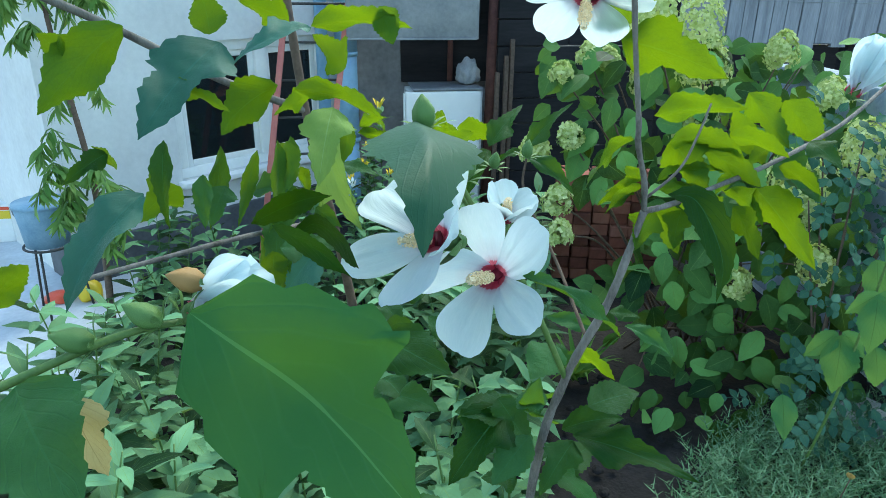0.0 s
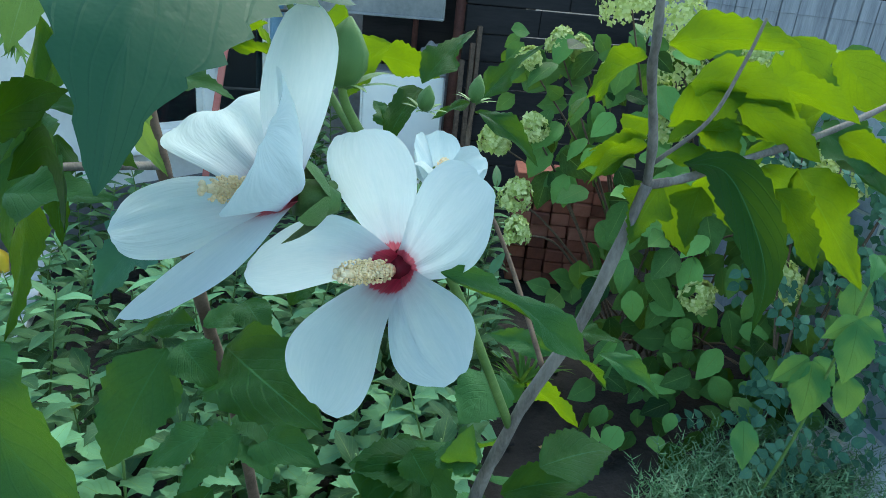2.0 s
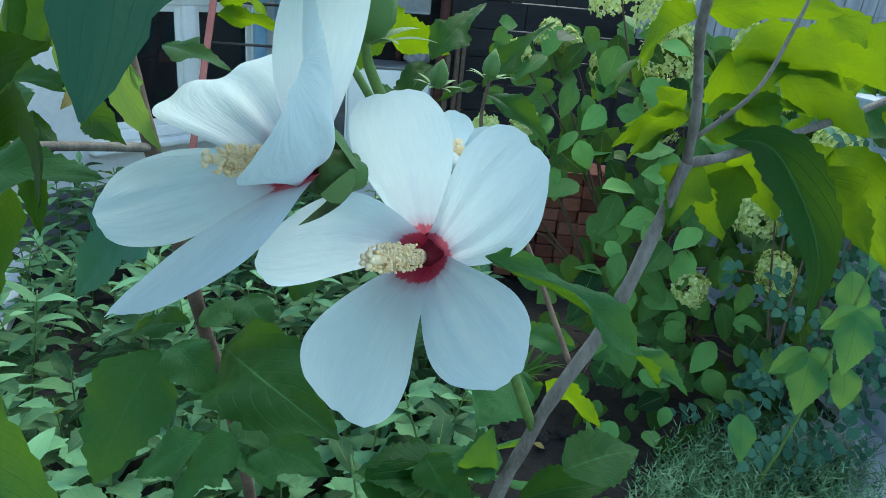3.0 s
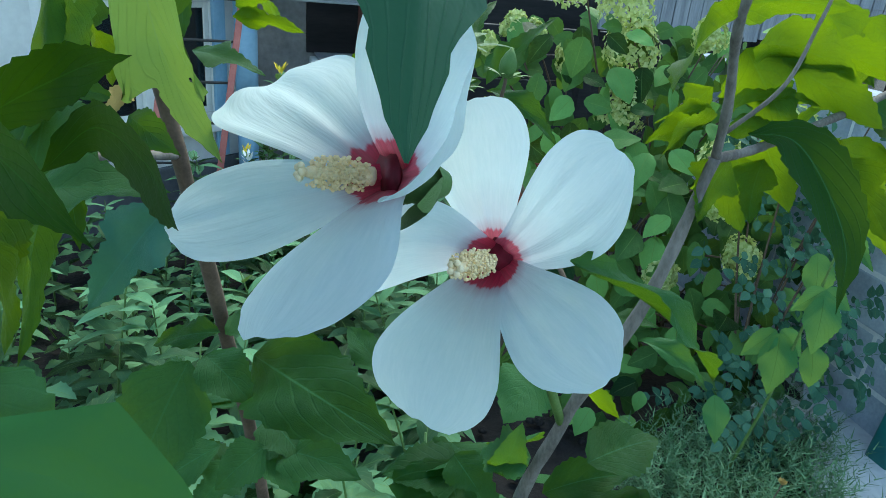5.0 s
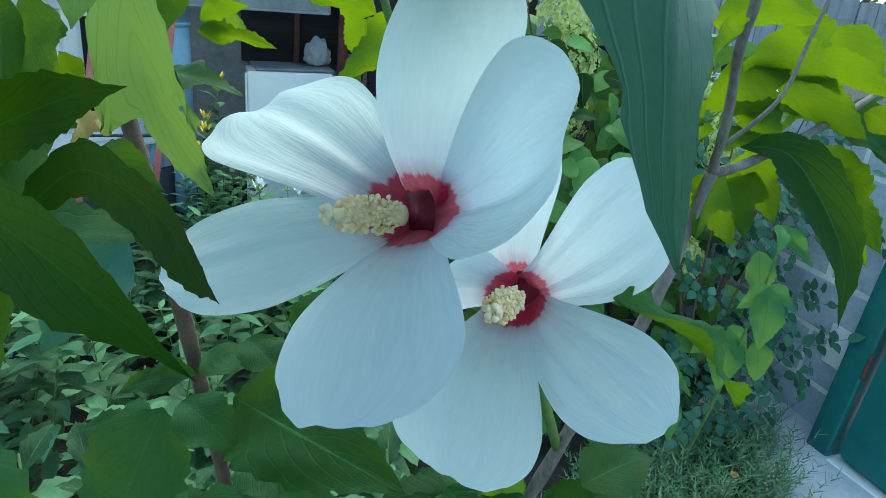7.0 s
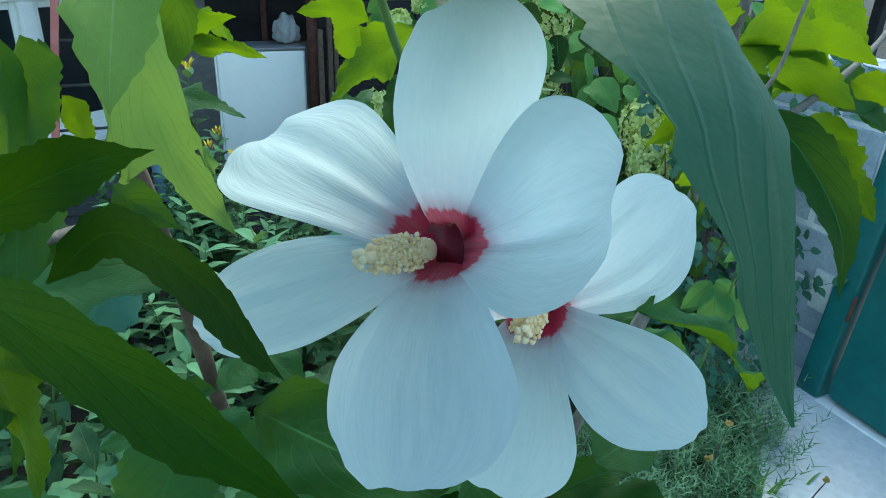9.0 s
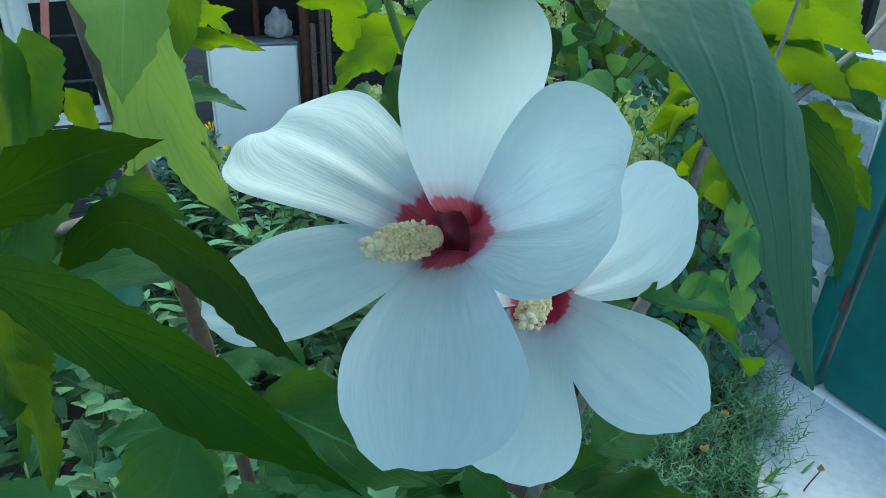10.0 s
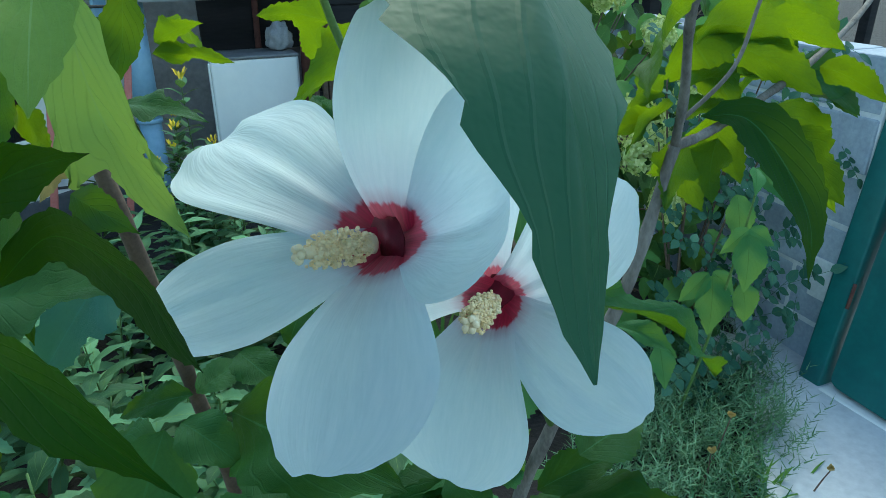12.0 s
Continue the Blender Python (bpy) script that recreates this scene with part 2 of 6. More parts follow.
BAG = surface("grey_plastic_bag", (0.22, 0.23, 0.25), (0.38, 0.39, 0.41), 12.0, 0.35, bump=0.6, dist=0.01)
BUCKET_BLUE = surface("blue_bucket_paint", (0.12, 0.24, 0.36), (0.26, 0.40, 0.52), 12.0, 0.5)
TOY_RED = surface("red_plastic", (0.55, 0.06, 0.03), (0.65, 0.10, 0.05), 10.0, 0.4)
TOY_YELLOW = surface("yellow_plastic", (0.65, 0.45, 0.02), (0.75, 0.55, 0.05), 10.0, 0.4)
# Near-black colour stands in for the shade inside unlit rooms.
ROOM_SHADE = surface("room_shade", (0.02, 0.02, 0.022), (0.05, 0.05, 0.055), 2.0, 0.9)


def glass_material():
    a = Nodes("window_glass", 0.03, 0, 0.5)
    a.set(a.p, Base_Color=(0.02, 0.03, 0.035, 1), Roughness=0.04)
    a.p.inputs["Transmission Weight"].default_value = 0.6
    return a.m


GLASS = glass_material()

# ---- shared mesh code ----
UP = Vector((0, 0, 1))


def part(name, bm, material, parent, label="", smooth=True):
    """Links a bmesh as one mesh object under a thing, a part or nothing."""
    me = bpy.data.meshes.new(name)
    bm.to_mesh(me)
    bm.free()
    return part_of(name, me, material, parent, label, smooth)


def part_of(name, me, material, parent, label="", smooth=True):
    if material and not me.materials:
        me.materials.append(material)
    if smooth:
        me.polygons.foreach_set("use_smooth", [True] * len(me.polygons))
    ob = new(name, me)
    ob.parent = parent
    if label:
        tagged(ob, label)
    return ob


def thing(name, label, category, at=(0, 0, 0), group="", kind=""):
    ob = new(name)
    ob.empty_display_size = 0.05
    ob.location = at
    return tagged(ob, label, category, group, kind)


def box(bm, lo, hi, bevel=0.0, m=None):
    g = bmesh.ops.create_cube(bm, size=1)
    vs = g["verts"]
    s = Matrix.LocRotScale([(a + b) / 2 for a, b in zip(lo, hi)], None, [b - a for a, b in zip(lo, hi)])
    bmesh.ops.transform(bm, matrix=(m @ s) if m else s, verts=vs)
    if bevel:
        es = list({e for v in vs for e in v.link_edges})
        bmesh.ops.bevel(bm, geom=es, offset=bevel, segments=2, affect="EDGES", profile=0.6)
    return bm


def box_bm(lo, hi, bevel=0.0, m=None):
    return box(bmesh.new(), lo, hi, bevel, m)


def tube(bm, pts, radii, n=8, closed=True):
    """A round rod along points, with a radius for each."""
    pts = [Vector(p) for p in pts]
    rings = []
    side = None
    for i, p in enumerate(pts):
        d = (pts[min(i + 1, len(pts) - 1)] - pts[max(i - 1, 0)]).normalized()
        if side is None:
            side = d.orthogonal().normalized()
        side = (side - d * side.dot(d)).normalized()
        other = d.cross(side)
        r = radii[i] if isinstance(radii, (list, tuple)) else radii
        rings.append([bm.verts.new(p + r * (math.cos(2 * math.pi * k / n) * side + math.sin(2 * math.pi * k / n) * other)) for k in range(n)])
    for a, b in zip(rings, rings[1:]):
        for k in range(n):
            bm.faces.new((a[k], a[(k + 1) % n], b[(k + 1) % n], b[k]))
    if closed:
        bm.faces.new(rings[0][::-1])
        bm.faces.new(rings[-1])
    return bm


def curve_points(pts, steps=6, wobble=0.0, seed=0):
    """A smooth line through a few points."""
    rng = random.Random(seed)
    pts = [Vector(p) for p in pts]
    full = [2 * pts[0] - pts[1], *pts, 2 * pts[-1] - pts[-2]]
    out = []
    for a, b, c, d in zip(full, full[1:], full[2:], full[3:]):
        for k in range(steps):
            t = k / steps
            p = 0.5 * (2 * b + (c - a) * t + (2 * a - 5 * b + 4 * c - d) * t * t + (3 * b - a - 3 * c + d) * t ** 3)
            out.append(p + Vector([rng.uniform(-wobble, wobble) for _ in range(3)]))
    out.append(pts[-1])
    return out


def stem_between(bm, pts, r0, r1, steps=6, n=8, knots=0.0, seed=0):
    line = curve_points(pts, steps, 0.0, seed)
    rng = random.Random(seed)
    radii = [(r0 + (r1 - r0) * i / (len(line) - 1)) * (1 + knots * rng.uniform(-0.6, 1.0)) for i in range(len(line))]
    return tube(bm, line, radii, n)


def frame_matrix(base, tip, normal, width=None):
    """Maps a unit leaf (y along, x across, z its face) onto base and tip."""
    base, tip, normal = Vector(base), Vector(tip), Vector(normal)
    y = tip - base
    length = y.length
    y = y / length
    x = y.cross(normal)
    if x.length < 1e-4:
        x = y.orthogonal()
    x.normalize()
    z = x.cross(y)
    w = width or length
    return Matrix.Translation(base) @ Matrix((x * w, y * length, z * length)).transposed().to_4x4()


def sheet(outline, rows=12, cols=6, bend=0.0, fold=0.0, twist=0.0, wave=0.0, teeth=0, tooth=0.0, quilt=0.0, bm=None, m=None, seed=0):
    """A leaf blade in the unit square, 1 long along y: outline(v) is its half width; bend curls it down, fold creases it at the midrib."""
    bm = bm or bmesh.new()
    uv = bm.loops.layers.uv.verify()
    rng = random.Random(seed)
    ph = rng.uniform(0, 6)
    grid = []
    for i in range(rows + 1):
        v = i / rows
        w = outline(v)
        ang = bend * v
        yy = (math.sin(ang) / bend if abs(bend) > 1e-3 else v)
        zz = -(1 - math.cos(ang)) / bend if abs(bend) > 1e-3 else 0.0
        row = []
        for j in range(cols + 1):
            u = 2 * j / cols - 1
            ww = w
            dy = 0.0
            if teeth and abs(u) == 1 and 0 < i < rows:
                k = (v * teeth) % 1.0
                ww = w * (1 + tooth * (0.5 - k))
                dy = 0.02 * (0.5 - k)
            x = u * ww
            z = zz + fold * abs(u) * ww - 0.35 * fold * u * u * ww + wave * math.sin(5 * v * 2 + 2.2 * u + ph) * abs(u) * w
            z += quilt * math.sin(44 * (v - 0.28 * abs(u))) * (1 - abs(u)) * min(1.0, 5 * abs(u))
            tw = twist * v
            x, z = x * math.cos(tw) - (z - zz) * math.sin(tw), zz + x * math.sin(tw) + (z - zz) * math.cos(tw)
            p = Vector((x, yy + dy, z))
            row.append((bm.verts.new(m @ p if m else p), (0.5 + u / 2, v)))
        grid.append(row)
    for a, b in zip(grid, grid[1:]):
        for j in range(cols):
            q = (a[j], a[j + 1], b[j + 1], b[j])
            f = bm.faces.new([x[0] for x in q])
            f.smooth = True
            for loop, x in zip(f.loops, q):
                loop[uv].uv = x[1]
    return bm


def lerp_outline(*stops):
    """A half-width curve through (v, w) stops."""
    def f(v):
        for (a, wa), (b, wb) in zip(stops, stops[1:]):
            if v <= b:
                t = (v - a) / (b - a)
                return wa + (wb - wa) * (t * t * (3 - 2 * t) * 0.5 + t * 0.5)
        return stops[-1][1]
    return f


def mesh_of(bm, name, material):
    me = bpy.data.meshes.new(name)
    bm.to_mesh(me)
    bm.free()
    me.materials.append(material)
    return me

# ---- ground ----
def ground_sheet():
    bm = bmesh.new()
    xs = [-400, -60, -12] + [-5 + 0.16 * i for i in range(63)] + [12, 60, 400]
    ys = [-400, -60, -12, -4] + [-2 + 0.16 * i for i in range(50)] + [12, 60, 400]
    rows = []
    for y in ys:
        row = []
        for x in xs:
            near = abs(x) < 6 and -3 < y < 7
            z = 0.035 * noise.noise((x * 1.7, y * 1.7, 0.0)) + 0.02 * noise.noise((x * 6, y * 6, 3.0)) if near else 0.0
            row.append(bm.verts.new((x, y, z - 0.02)))
        rows.append(row)
    for a, b in zip(rows, rows[1:]):
        for i in range(len(xs) - 1):
            bm.faces.new((a[i], a[i + 1], b[i + 1], b[i]))
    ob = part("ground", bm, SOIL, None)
    return tagged(ob, "dark bare garden soil between the plants", "ground", kind="structure")


ground_sheet()


def path_slab(name, pts, z, material, label):
    bm = bmesh.new()
    lower = [bm.verts.new((x, y, z - 0.12)) for x, y in pts]
    upper = [bm.verts.new((x, y, z)) for x, y in pts]
    bm.faces.new(upper)
    for i in range(len(pts)):
        j = (i + 1) % len(pts)
        bm.faces.new((lower[i], lower[j], upper[j], upper[i]))
    bmesh.ops.recalc_face_normals(bm, faces=bm.faces)
    return tagged(part(name, bm, material, None, smooth=False), label, "path", kind="structure")


path_slab("path_right", [(1.22, -2), (3.4, -2), (3.4, 1.9), (2.2, 2.3), (2.02, 2.12), (1.84, 1.86), (1.62, 1.66), (1.42, 1.42), (1.28, 1.1)], 0.045, CONCRETE, "worn blue-grey concrete path beside the gate")
path_slab("path_left", [(-4.5, 2.2), (-1.15, 2.2), (-1.0, 3.0), (-1.15, 3.9), (-1.3, 6.5), (-4.5, 6.5)], 0.03, CONCRETE, "pale grey concrete yard beside the house")

# ---- house ----
WALL_L, WALL_R = Vector((-1.42, 3.72, 0)), Vector((0.02, 4.86, 0))
WDIR = (WALL_R - WALL_L).normalized()
WIN = Vector((WDIR.y, -WDIR.x, 0))          # out of the wall, towards the garden
HOUSE = Matrix((WDIR, -WIN, UP)).transposed().to_4x4()
HOUSE.translation = WALL_L
WLEN = (WALL_R - WALL_L).length
W0, W1, WZ0, WZ1 = 0.66, 1.72, 0.47, 1.22   # the window's opening


def house_wall():
    wall = thing("wall_house", "light grey rough plastered house wall", "wall", WALL_L, kind="structure")
    wall.matrix_world = HOUSE
    bm = bmesh.new()
    for lo, hi in (((0, 0, 0.26), (W0, 0.3, 2.7)), ((W1, 0, 0.26), (WLEN, 0.3, 2.7)), ((W0, 0, 0.26), (W1, 0.3, WZ0)), ((W0, 0, WZ1), (W1, 0.3, 2.7))):
        box(bm, lo, hi)
    part("plaster", bm, PLASTER, wall, smooth=False)
    part("plinth", box_bm((-0.01, -0.025, -0.1), (WLEN + 0.01, 0.3, 0.26), 0.01), PLINTH, wall, "dark grey painted plinth", smooth=False)
    part("side_wall", box_bm((0, 0.302, -0.1), (0.3, 2.6, 2.7)), PLASTER, wall, smooth=False)
    part("room_back", box_bm((0.31, 1.2, -0.1), (WLEN, 1.3, 2.7)), ROOM_SHADE, wall, smooth=False)


def window():
    w = thing("window_1", "white-framed double window with dark panes", "window", (0, 0, 0), kind="structure")
    w.matrix_world = HOUSE @ Matrix.Translation((0, 0, 0))
    d0, d1 = 0.03, 0.10
    f = 0.06
    part("frame_sill", box_bm((W0, d0, WZ0), (W1, d1, WZ0 + f), 0.006), WHITE_PAINT, w)
    part("frame_head", box_bm((W0, d0, WZ1 - f), (W1, d1, WZ1), 0.006), WHITE_PAINT, w)
    part("frame_jamb", box_bm((W0, d0, WZ0 + f), (W0 + f, d1, WZ1 - f), 0.006), WHITE_PAINT, w)
    part("frame_jamb", box_bm((W1 - f, d0, WZ0 + f), (W1, d1, WZ1 - f), 0.006), WHITE_PAINT, w)
    xm = W0 + 0.55
    part("mullion", box_bm((xm, d0 - 0.01, WZ0 + f), (xm + 0.075, d1, WZ1 - f), 0.006), WHITE_PAINT, w)
    for a, b in ((W0 + f, xm), (xm + 0.075, W1 - f)):
        s = part("sash", box_bm((a, d0 + 0.015, WZ0 + f), (a + 0.035, d1 - 0.01, WZ1 - f), 0.004), WHITE_PAINT, w, "grey-white sash")
        for lo, hi in (((b - 0.035, d0 + 0.015, WZ0 + f), (b, d1 - 0.01, WZ1 - f)), ((a + 0.035, d0 + 0.015, WZ0 + f), (b - 0.035, d1 - 0.01, WZ0 + f + 0.035)), ((a + 0.035, d0 + 0.015, WZ1 - f - 0.035), (b - 0.035, d1 - 0.01, WZ1 - f))):
            part("sash_rail", box_bm(lo, hi, 0.004), WHITE_PAINT, s)
        pane = part("pane", box_bm((a + 0.03, 0.055, WZ0 + f + 0.03), (b - 0.03, 0.06, WZ1 - f - 0.03)), GLASS, w, smooth=False)
        pane.visible_shadow = False
    part("window_sill", box_bm((W0 - 0.03, -0.07, WZ0 - 0.035), (W1 + 0.03, 0.06, WZ0 - 0.002), 0.006), WHITE_PAINT, w)


def downpipe():
    x, y = WLEN - 0.04, -0.11
    p = thing("drainpipe", "pale blue painted metal drainpipe on the house corner", "drainpipe", HOUSE @ Vector((x, y, 0)))
    p.rotation_euler = HOUSE.to_euler()
    part("pipe", tube(bmesh.new(), [(0, 0, 0.0), (0, 0, 0.55)], 0.062, 20), BLUE_PAINT, p)
    part("pipe", tube(bmesh.new(), [(0, 0, 0.545), (0, 0, 1.1)], 0.066, 20), BLUE_PAINT, p)
    part("pipe", tube(bmesh.new(), [(0, 0, 1.095), (0, 0, 2.6)], 0.07, 20), BLUE_PAINT, p)
    for z in (0.55, 1.1):
        part("collar", tube(bmesh.new(), [(0, 0, z - 0.012), (0, 0, z + 0.012)], 0.073, 20), BLUE_PAINT, p)
    t = part("corner_board", box_bm((WLEN - 0.2, -0.03, 0.27), (WLEN - 0.12, -0.003, 2.6), 0.004, HOUSE), BLUE_PAINT, None)
    tagged(t, "pale blue painted board beside the window", "trim", kind="structure")


house_wall()
window()
downpipe()


def ladder():
    lad = thing("ladder", "faded red painted ladder with black rungs leaning on the wall", "ladder", (-0.5, 4.02, 0))
    def rail(x):
        return Vector((x, 0, 0.0)), Vector((x + 0.26, 0.3, 1.62))
    a0, a1 = rail(0.0)
    b0, b1 = rail(0.34)
    for p, q in ((a0, a1), (b0, b1)):
        m = frame_matrix(p, q, (0, -1, 0.2), 1.0)
        L = (q - p).length
        part("rail", box_bm((-0.017, 0, -0.014), (0.017, L, 0.014), 0.004, m @ Matrix.Diagonal((1, 1 / L, 1 / L, 1))), RED_PAINT, lad)
    for k in range(1, 8):
        t = k / 8
        part("rung", tube(bmesh.new(), [a0.lerp(a1, t), b0.lerp(b1, t)], 0.007, 8), BLACK_WIRE, lad)


ladder()


def shed():
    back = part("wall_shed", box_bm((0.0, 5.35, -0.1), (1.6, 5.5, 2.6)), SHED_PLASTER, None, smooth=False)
    tagged(back, "stained grey plaster wall at the back of the shed", "wall", kind="structure")
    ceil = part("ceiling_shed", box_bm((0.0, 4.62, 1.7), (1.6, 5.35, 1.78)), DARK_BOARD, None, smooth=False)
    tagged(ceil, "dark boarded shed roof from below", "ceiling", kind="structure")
    # Near-black panel added as the shade on the upper back wall.
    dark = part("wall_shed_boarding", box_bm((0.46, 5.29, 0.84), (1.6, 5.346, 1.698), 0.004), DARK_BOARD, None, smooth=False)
    tagged(dark, "dark panel standing in for the shade high inside the shed", "wall", kind="structure")
    can = thing("metal_awning", "grey galvanised sheet fascia with scratches under the shed roof", "awning", (0.05, 4.1, 1.25))
    part("fascia", box_bm((0, 0, 0), (0.72, 0.012, 0.38), 0.002), ZINC, can)
    part("lip", box_bm((0, -0.02, -0.012), (0.72, 0.014, 0.0), 0.002), ZINC, can)
    part("return", box_bm((0.72, 0, -0.01), (0.732, 0.5, 0.38), 0.002), ZINC, can)
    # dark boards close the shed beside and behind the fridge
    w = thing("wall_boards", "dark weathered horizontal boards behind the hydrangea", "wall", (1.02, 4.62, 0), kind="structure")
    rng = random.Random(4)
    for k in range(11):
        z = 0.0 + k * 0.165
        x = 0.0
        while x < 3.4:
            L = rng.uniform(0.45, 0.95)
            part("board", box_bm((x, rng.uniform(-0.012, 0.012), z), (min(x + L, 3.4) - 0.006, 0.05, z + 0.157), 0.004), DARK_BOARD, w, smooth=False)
            x += L
    for x, y, r, name in ((0.985, 4.7, 0.035, "red_pipe"), (0.80, 5.25, 0.02, "thin_pipe")):
        ob = part(name, tube(bmesh.new(), [(x, y, 0), (x + 0.02, y, 1.62)], r, 12), RUST, None)
        tagged(ob, "red-brown rusty metal pipe standing behind the fridge", "pipe")
    for k, x in enumerate((1.0, 1.06, 1.1)):
        ob = part("old_lath", box_bm((x - 0.014, 4.52 + 0.02 * k, 0), (x + 0.014, 4.55 + 0.02 * k, 1.0 + 0.1 * k), 0.003), BROWN_STEM, None)
        tagged(ob, "dark brown wooden lath leaning beside the fridge", "lath", group="laths by the fridge")


shed()


def fridge():
    f = thing("fridge", "old white enamelled fridge with a grey top", "fridge", (0.42, 4.62, 0))
    part("body", box_bm((0.02, 0.05, 0.02), (0.52, 0.30, 0.868), 0.012), ENAMEL, f)
    part("door", box_bm((0, 0, 0.05), (0.5, 0.046, 0.872), 0.012), ENAMEL, f)
    part("lid", box_bm((0.05, 0.0, 0.874), (0.51, 0.31, 0.892), 0.006), ZINC, f, "grey metal lid")
    part("hinge_strip", box_bm((-0.012, 0.012, 0.06), (-0.001, 0.04, 0.86), 0.003), ENAMEL, f)
    bag = bmesh.new()
    bmesh.ops.create_icosphere(bag, subdivisions=4, radius=1.0)
    for v in bag.verts:
        n = v.co.normalized()
        k = 1 + 0.28 * noise.noise(n * 2.3) + 0.12 * abs(noise.noise(n * 7))
        v.co = Vector((n.x * 0.075 * k, n.y * 0.07 * k, max(n.z, -0.55) * 0.085 * k * (1.25 if n.z > 0 else 1)))
    lo = min(v.co.z for v in bag.verts)
    for v in bag.verts:
        v.co += Vector((0.86, 4.80, 0.893 - lo))
    tagged(part("plastic_bag", bag, BAG, None), "crumpled grey plastic bag lying on the fridge", "bag")


fridge()


def board_fence():
    fen = thing("fence", "weathered grey plank fence topping a dark wall", "fence", (1.95, 4.05, 0))
    rng = random.Random(8)
    x = 0.0
    while x < 3.4:
        w = rng.uniform(0.085, 0.12)
        top = 1.56 + rng.uniform(-0.015, 0.02)
        part("plank", box_bm((x, rng.uniform(-0.008, 0.008), 1.2 + rng.uniform(-0.02, 0.015)), (x + w - 0.006, 0.03, top), 0.003), GREY_PLANK, fen, smooth=False)
        x += w
    part("rail", box_bm((0, 0.034, 1.25), (3.4, 0.075, 1.32), 0.004), DARK_BOARD, fen)
    part("wire", tube(bmesh.new(), curve_points([(0, -0.02, 1.47), (1.2, -0.02, 1.44), (3.4, -0.02, 1.43)]), 0.0018, 5), ZINC, fen)
    for x in (0.02, 1.2, 2.4, 3.35):
        part("post", box_bm((x - 0.04, 0.08, -0.1), (x + 0.04, 0.16, 1.52), 0.004), DARK_BOARD, fen)


board_fence()


def block_wall():
    w = thing("wall_blocks", "blue-grey cinder block wall with pale mortar joints", "wall", (2.12, 1.83, 0), kind="structure")
    w.rotation_euler = (0, 0, radians(-4))
    L, H = 0.39, 0.19
    rng = random.Random(2)
    part("mortar", box_bm((0.004, 0.0, -0.1), (0.19, 1.75, 1.15)), MORTAR, w, "pale crumbling mortar", smooth=False)
    for row in range(6):
        y = -0.001 if row % 2 == 0 else -L / 2
        while y < 1.75:
            a, b = max(y, 0.0), min(y + L, 1.752)
            if b - a > 0.05:
                off = rng.uniform(-0.005, 0.004)
                bm = box_bm((off, a + 0.007, row * (H + 0.004) + 0.006), (0.2, b - 0.007, (row + 1) * (H + 0.004) - 0.006), 0.008)
                part("block", bm, BLOCK, w, smooth=False)
            y += L
    part("mortar_smear", box_bm((-0.009, 0.03, 0.3), (0.004, 0.11, 0.45), 0.003), MORTAR, w)


def gate():
    g = thing("gate", "teal green painted steel gate leaf with a rounded corner", "gate", (2.05, 1.728, 0.055))
    g.rotation_euler = (0, radians(7), radians(-3))
    H, L, R = 1.9, 1.3, 0.045

    def outline(inset):
        out = []
        r = max(R - inset, 0.02)
        for k in range(9):
            a = math.pi / 2 * k / 8
            out.append((-(inset + r * (1 - math.sin(a))), inset + r * (1 - math.cos(a))))
        return out + [(-inset, H), (-L, H), (-L, inset)]

    def plate(inset, x0, x1):
        bm = bmesh.new()
        o = outline(inset)
        a = [bm.verts.new((x0, y, z)) for y, z in o]
        b = [bm.verts.new((x1, y, z)) for y, z in o]
        bm.faces.new(a)
        bm.faces.new(b[::-1])
        for i in range(len(o)):
            j = (i + 1) % len(o)
            bm.faces.new((a[i], a[j], b[j], b[i]))
        bmesh.ops.recalc_face_normals(bm, faces=bm.faces)
        return bm
    part("seal", plate(0.0, 0.0, 0.05), BLACK_RUBBER, g, "black rubbed edge", smooth=False)
    part("panel", plate(0.012, -0.02, 0.045), TEAL, g, smooth=False)
    part("brace", box_bm((-0.045, -L + 0.05, 0.55), (-0.021, -0.06, 0.62), 0.004), TEAL, g)
    po = thing("gate_post", "teal green steel gate post with rust spots", "post", (2.06, 1.742, 0))
    po.rotation_euler = (0, radians(7), 0)
    part("post", box_bm((-0.05, 0, 0), (0.05, 0.085, 2.0), 0.008), TEAL, po)
    for z in (0.35, 1.5):
        part("hinge", tube(bmesh.new(), [(-0.054, -0.006, z), (-0.054, -0.006, z + 0.09)], 0.006, 10), RUST, po)
    # White strip added: its paint stands for sunlit concrete showing under the gate.
    s = part("threshold", box_bm((2.0, 0.3, 0.02), (2.5, 1.735, 0.05), 0.01), WHITE_PAINT, None)
    tagged(s, "white strip painted as the sunlit ground beyond the gate", "threshold", kind="structure")


block_wall()
gate()


def brick_material():
    a = Nodes("red_brick", 0.9, 0, 0.3)
    n = a.math("ADD", a.math("MULTIPLY", a.object_random(), 0.55), a.math("MULTIPLY", a.noise(30.0), 0.5))
    a.base(a.ramp(n, (0.2, (0.12, 0.045, 0.035)), (0.55, (0.26, 0.085, 0.06)), (0.85, (0.36, 0.15, 0.11))))
    a.bump(a.noise(120.0), 0.6, 0.003)
    return a.m


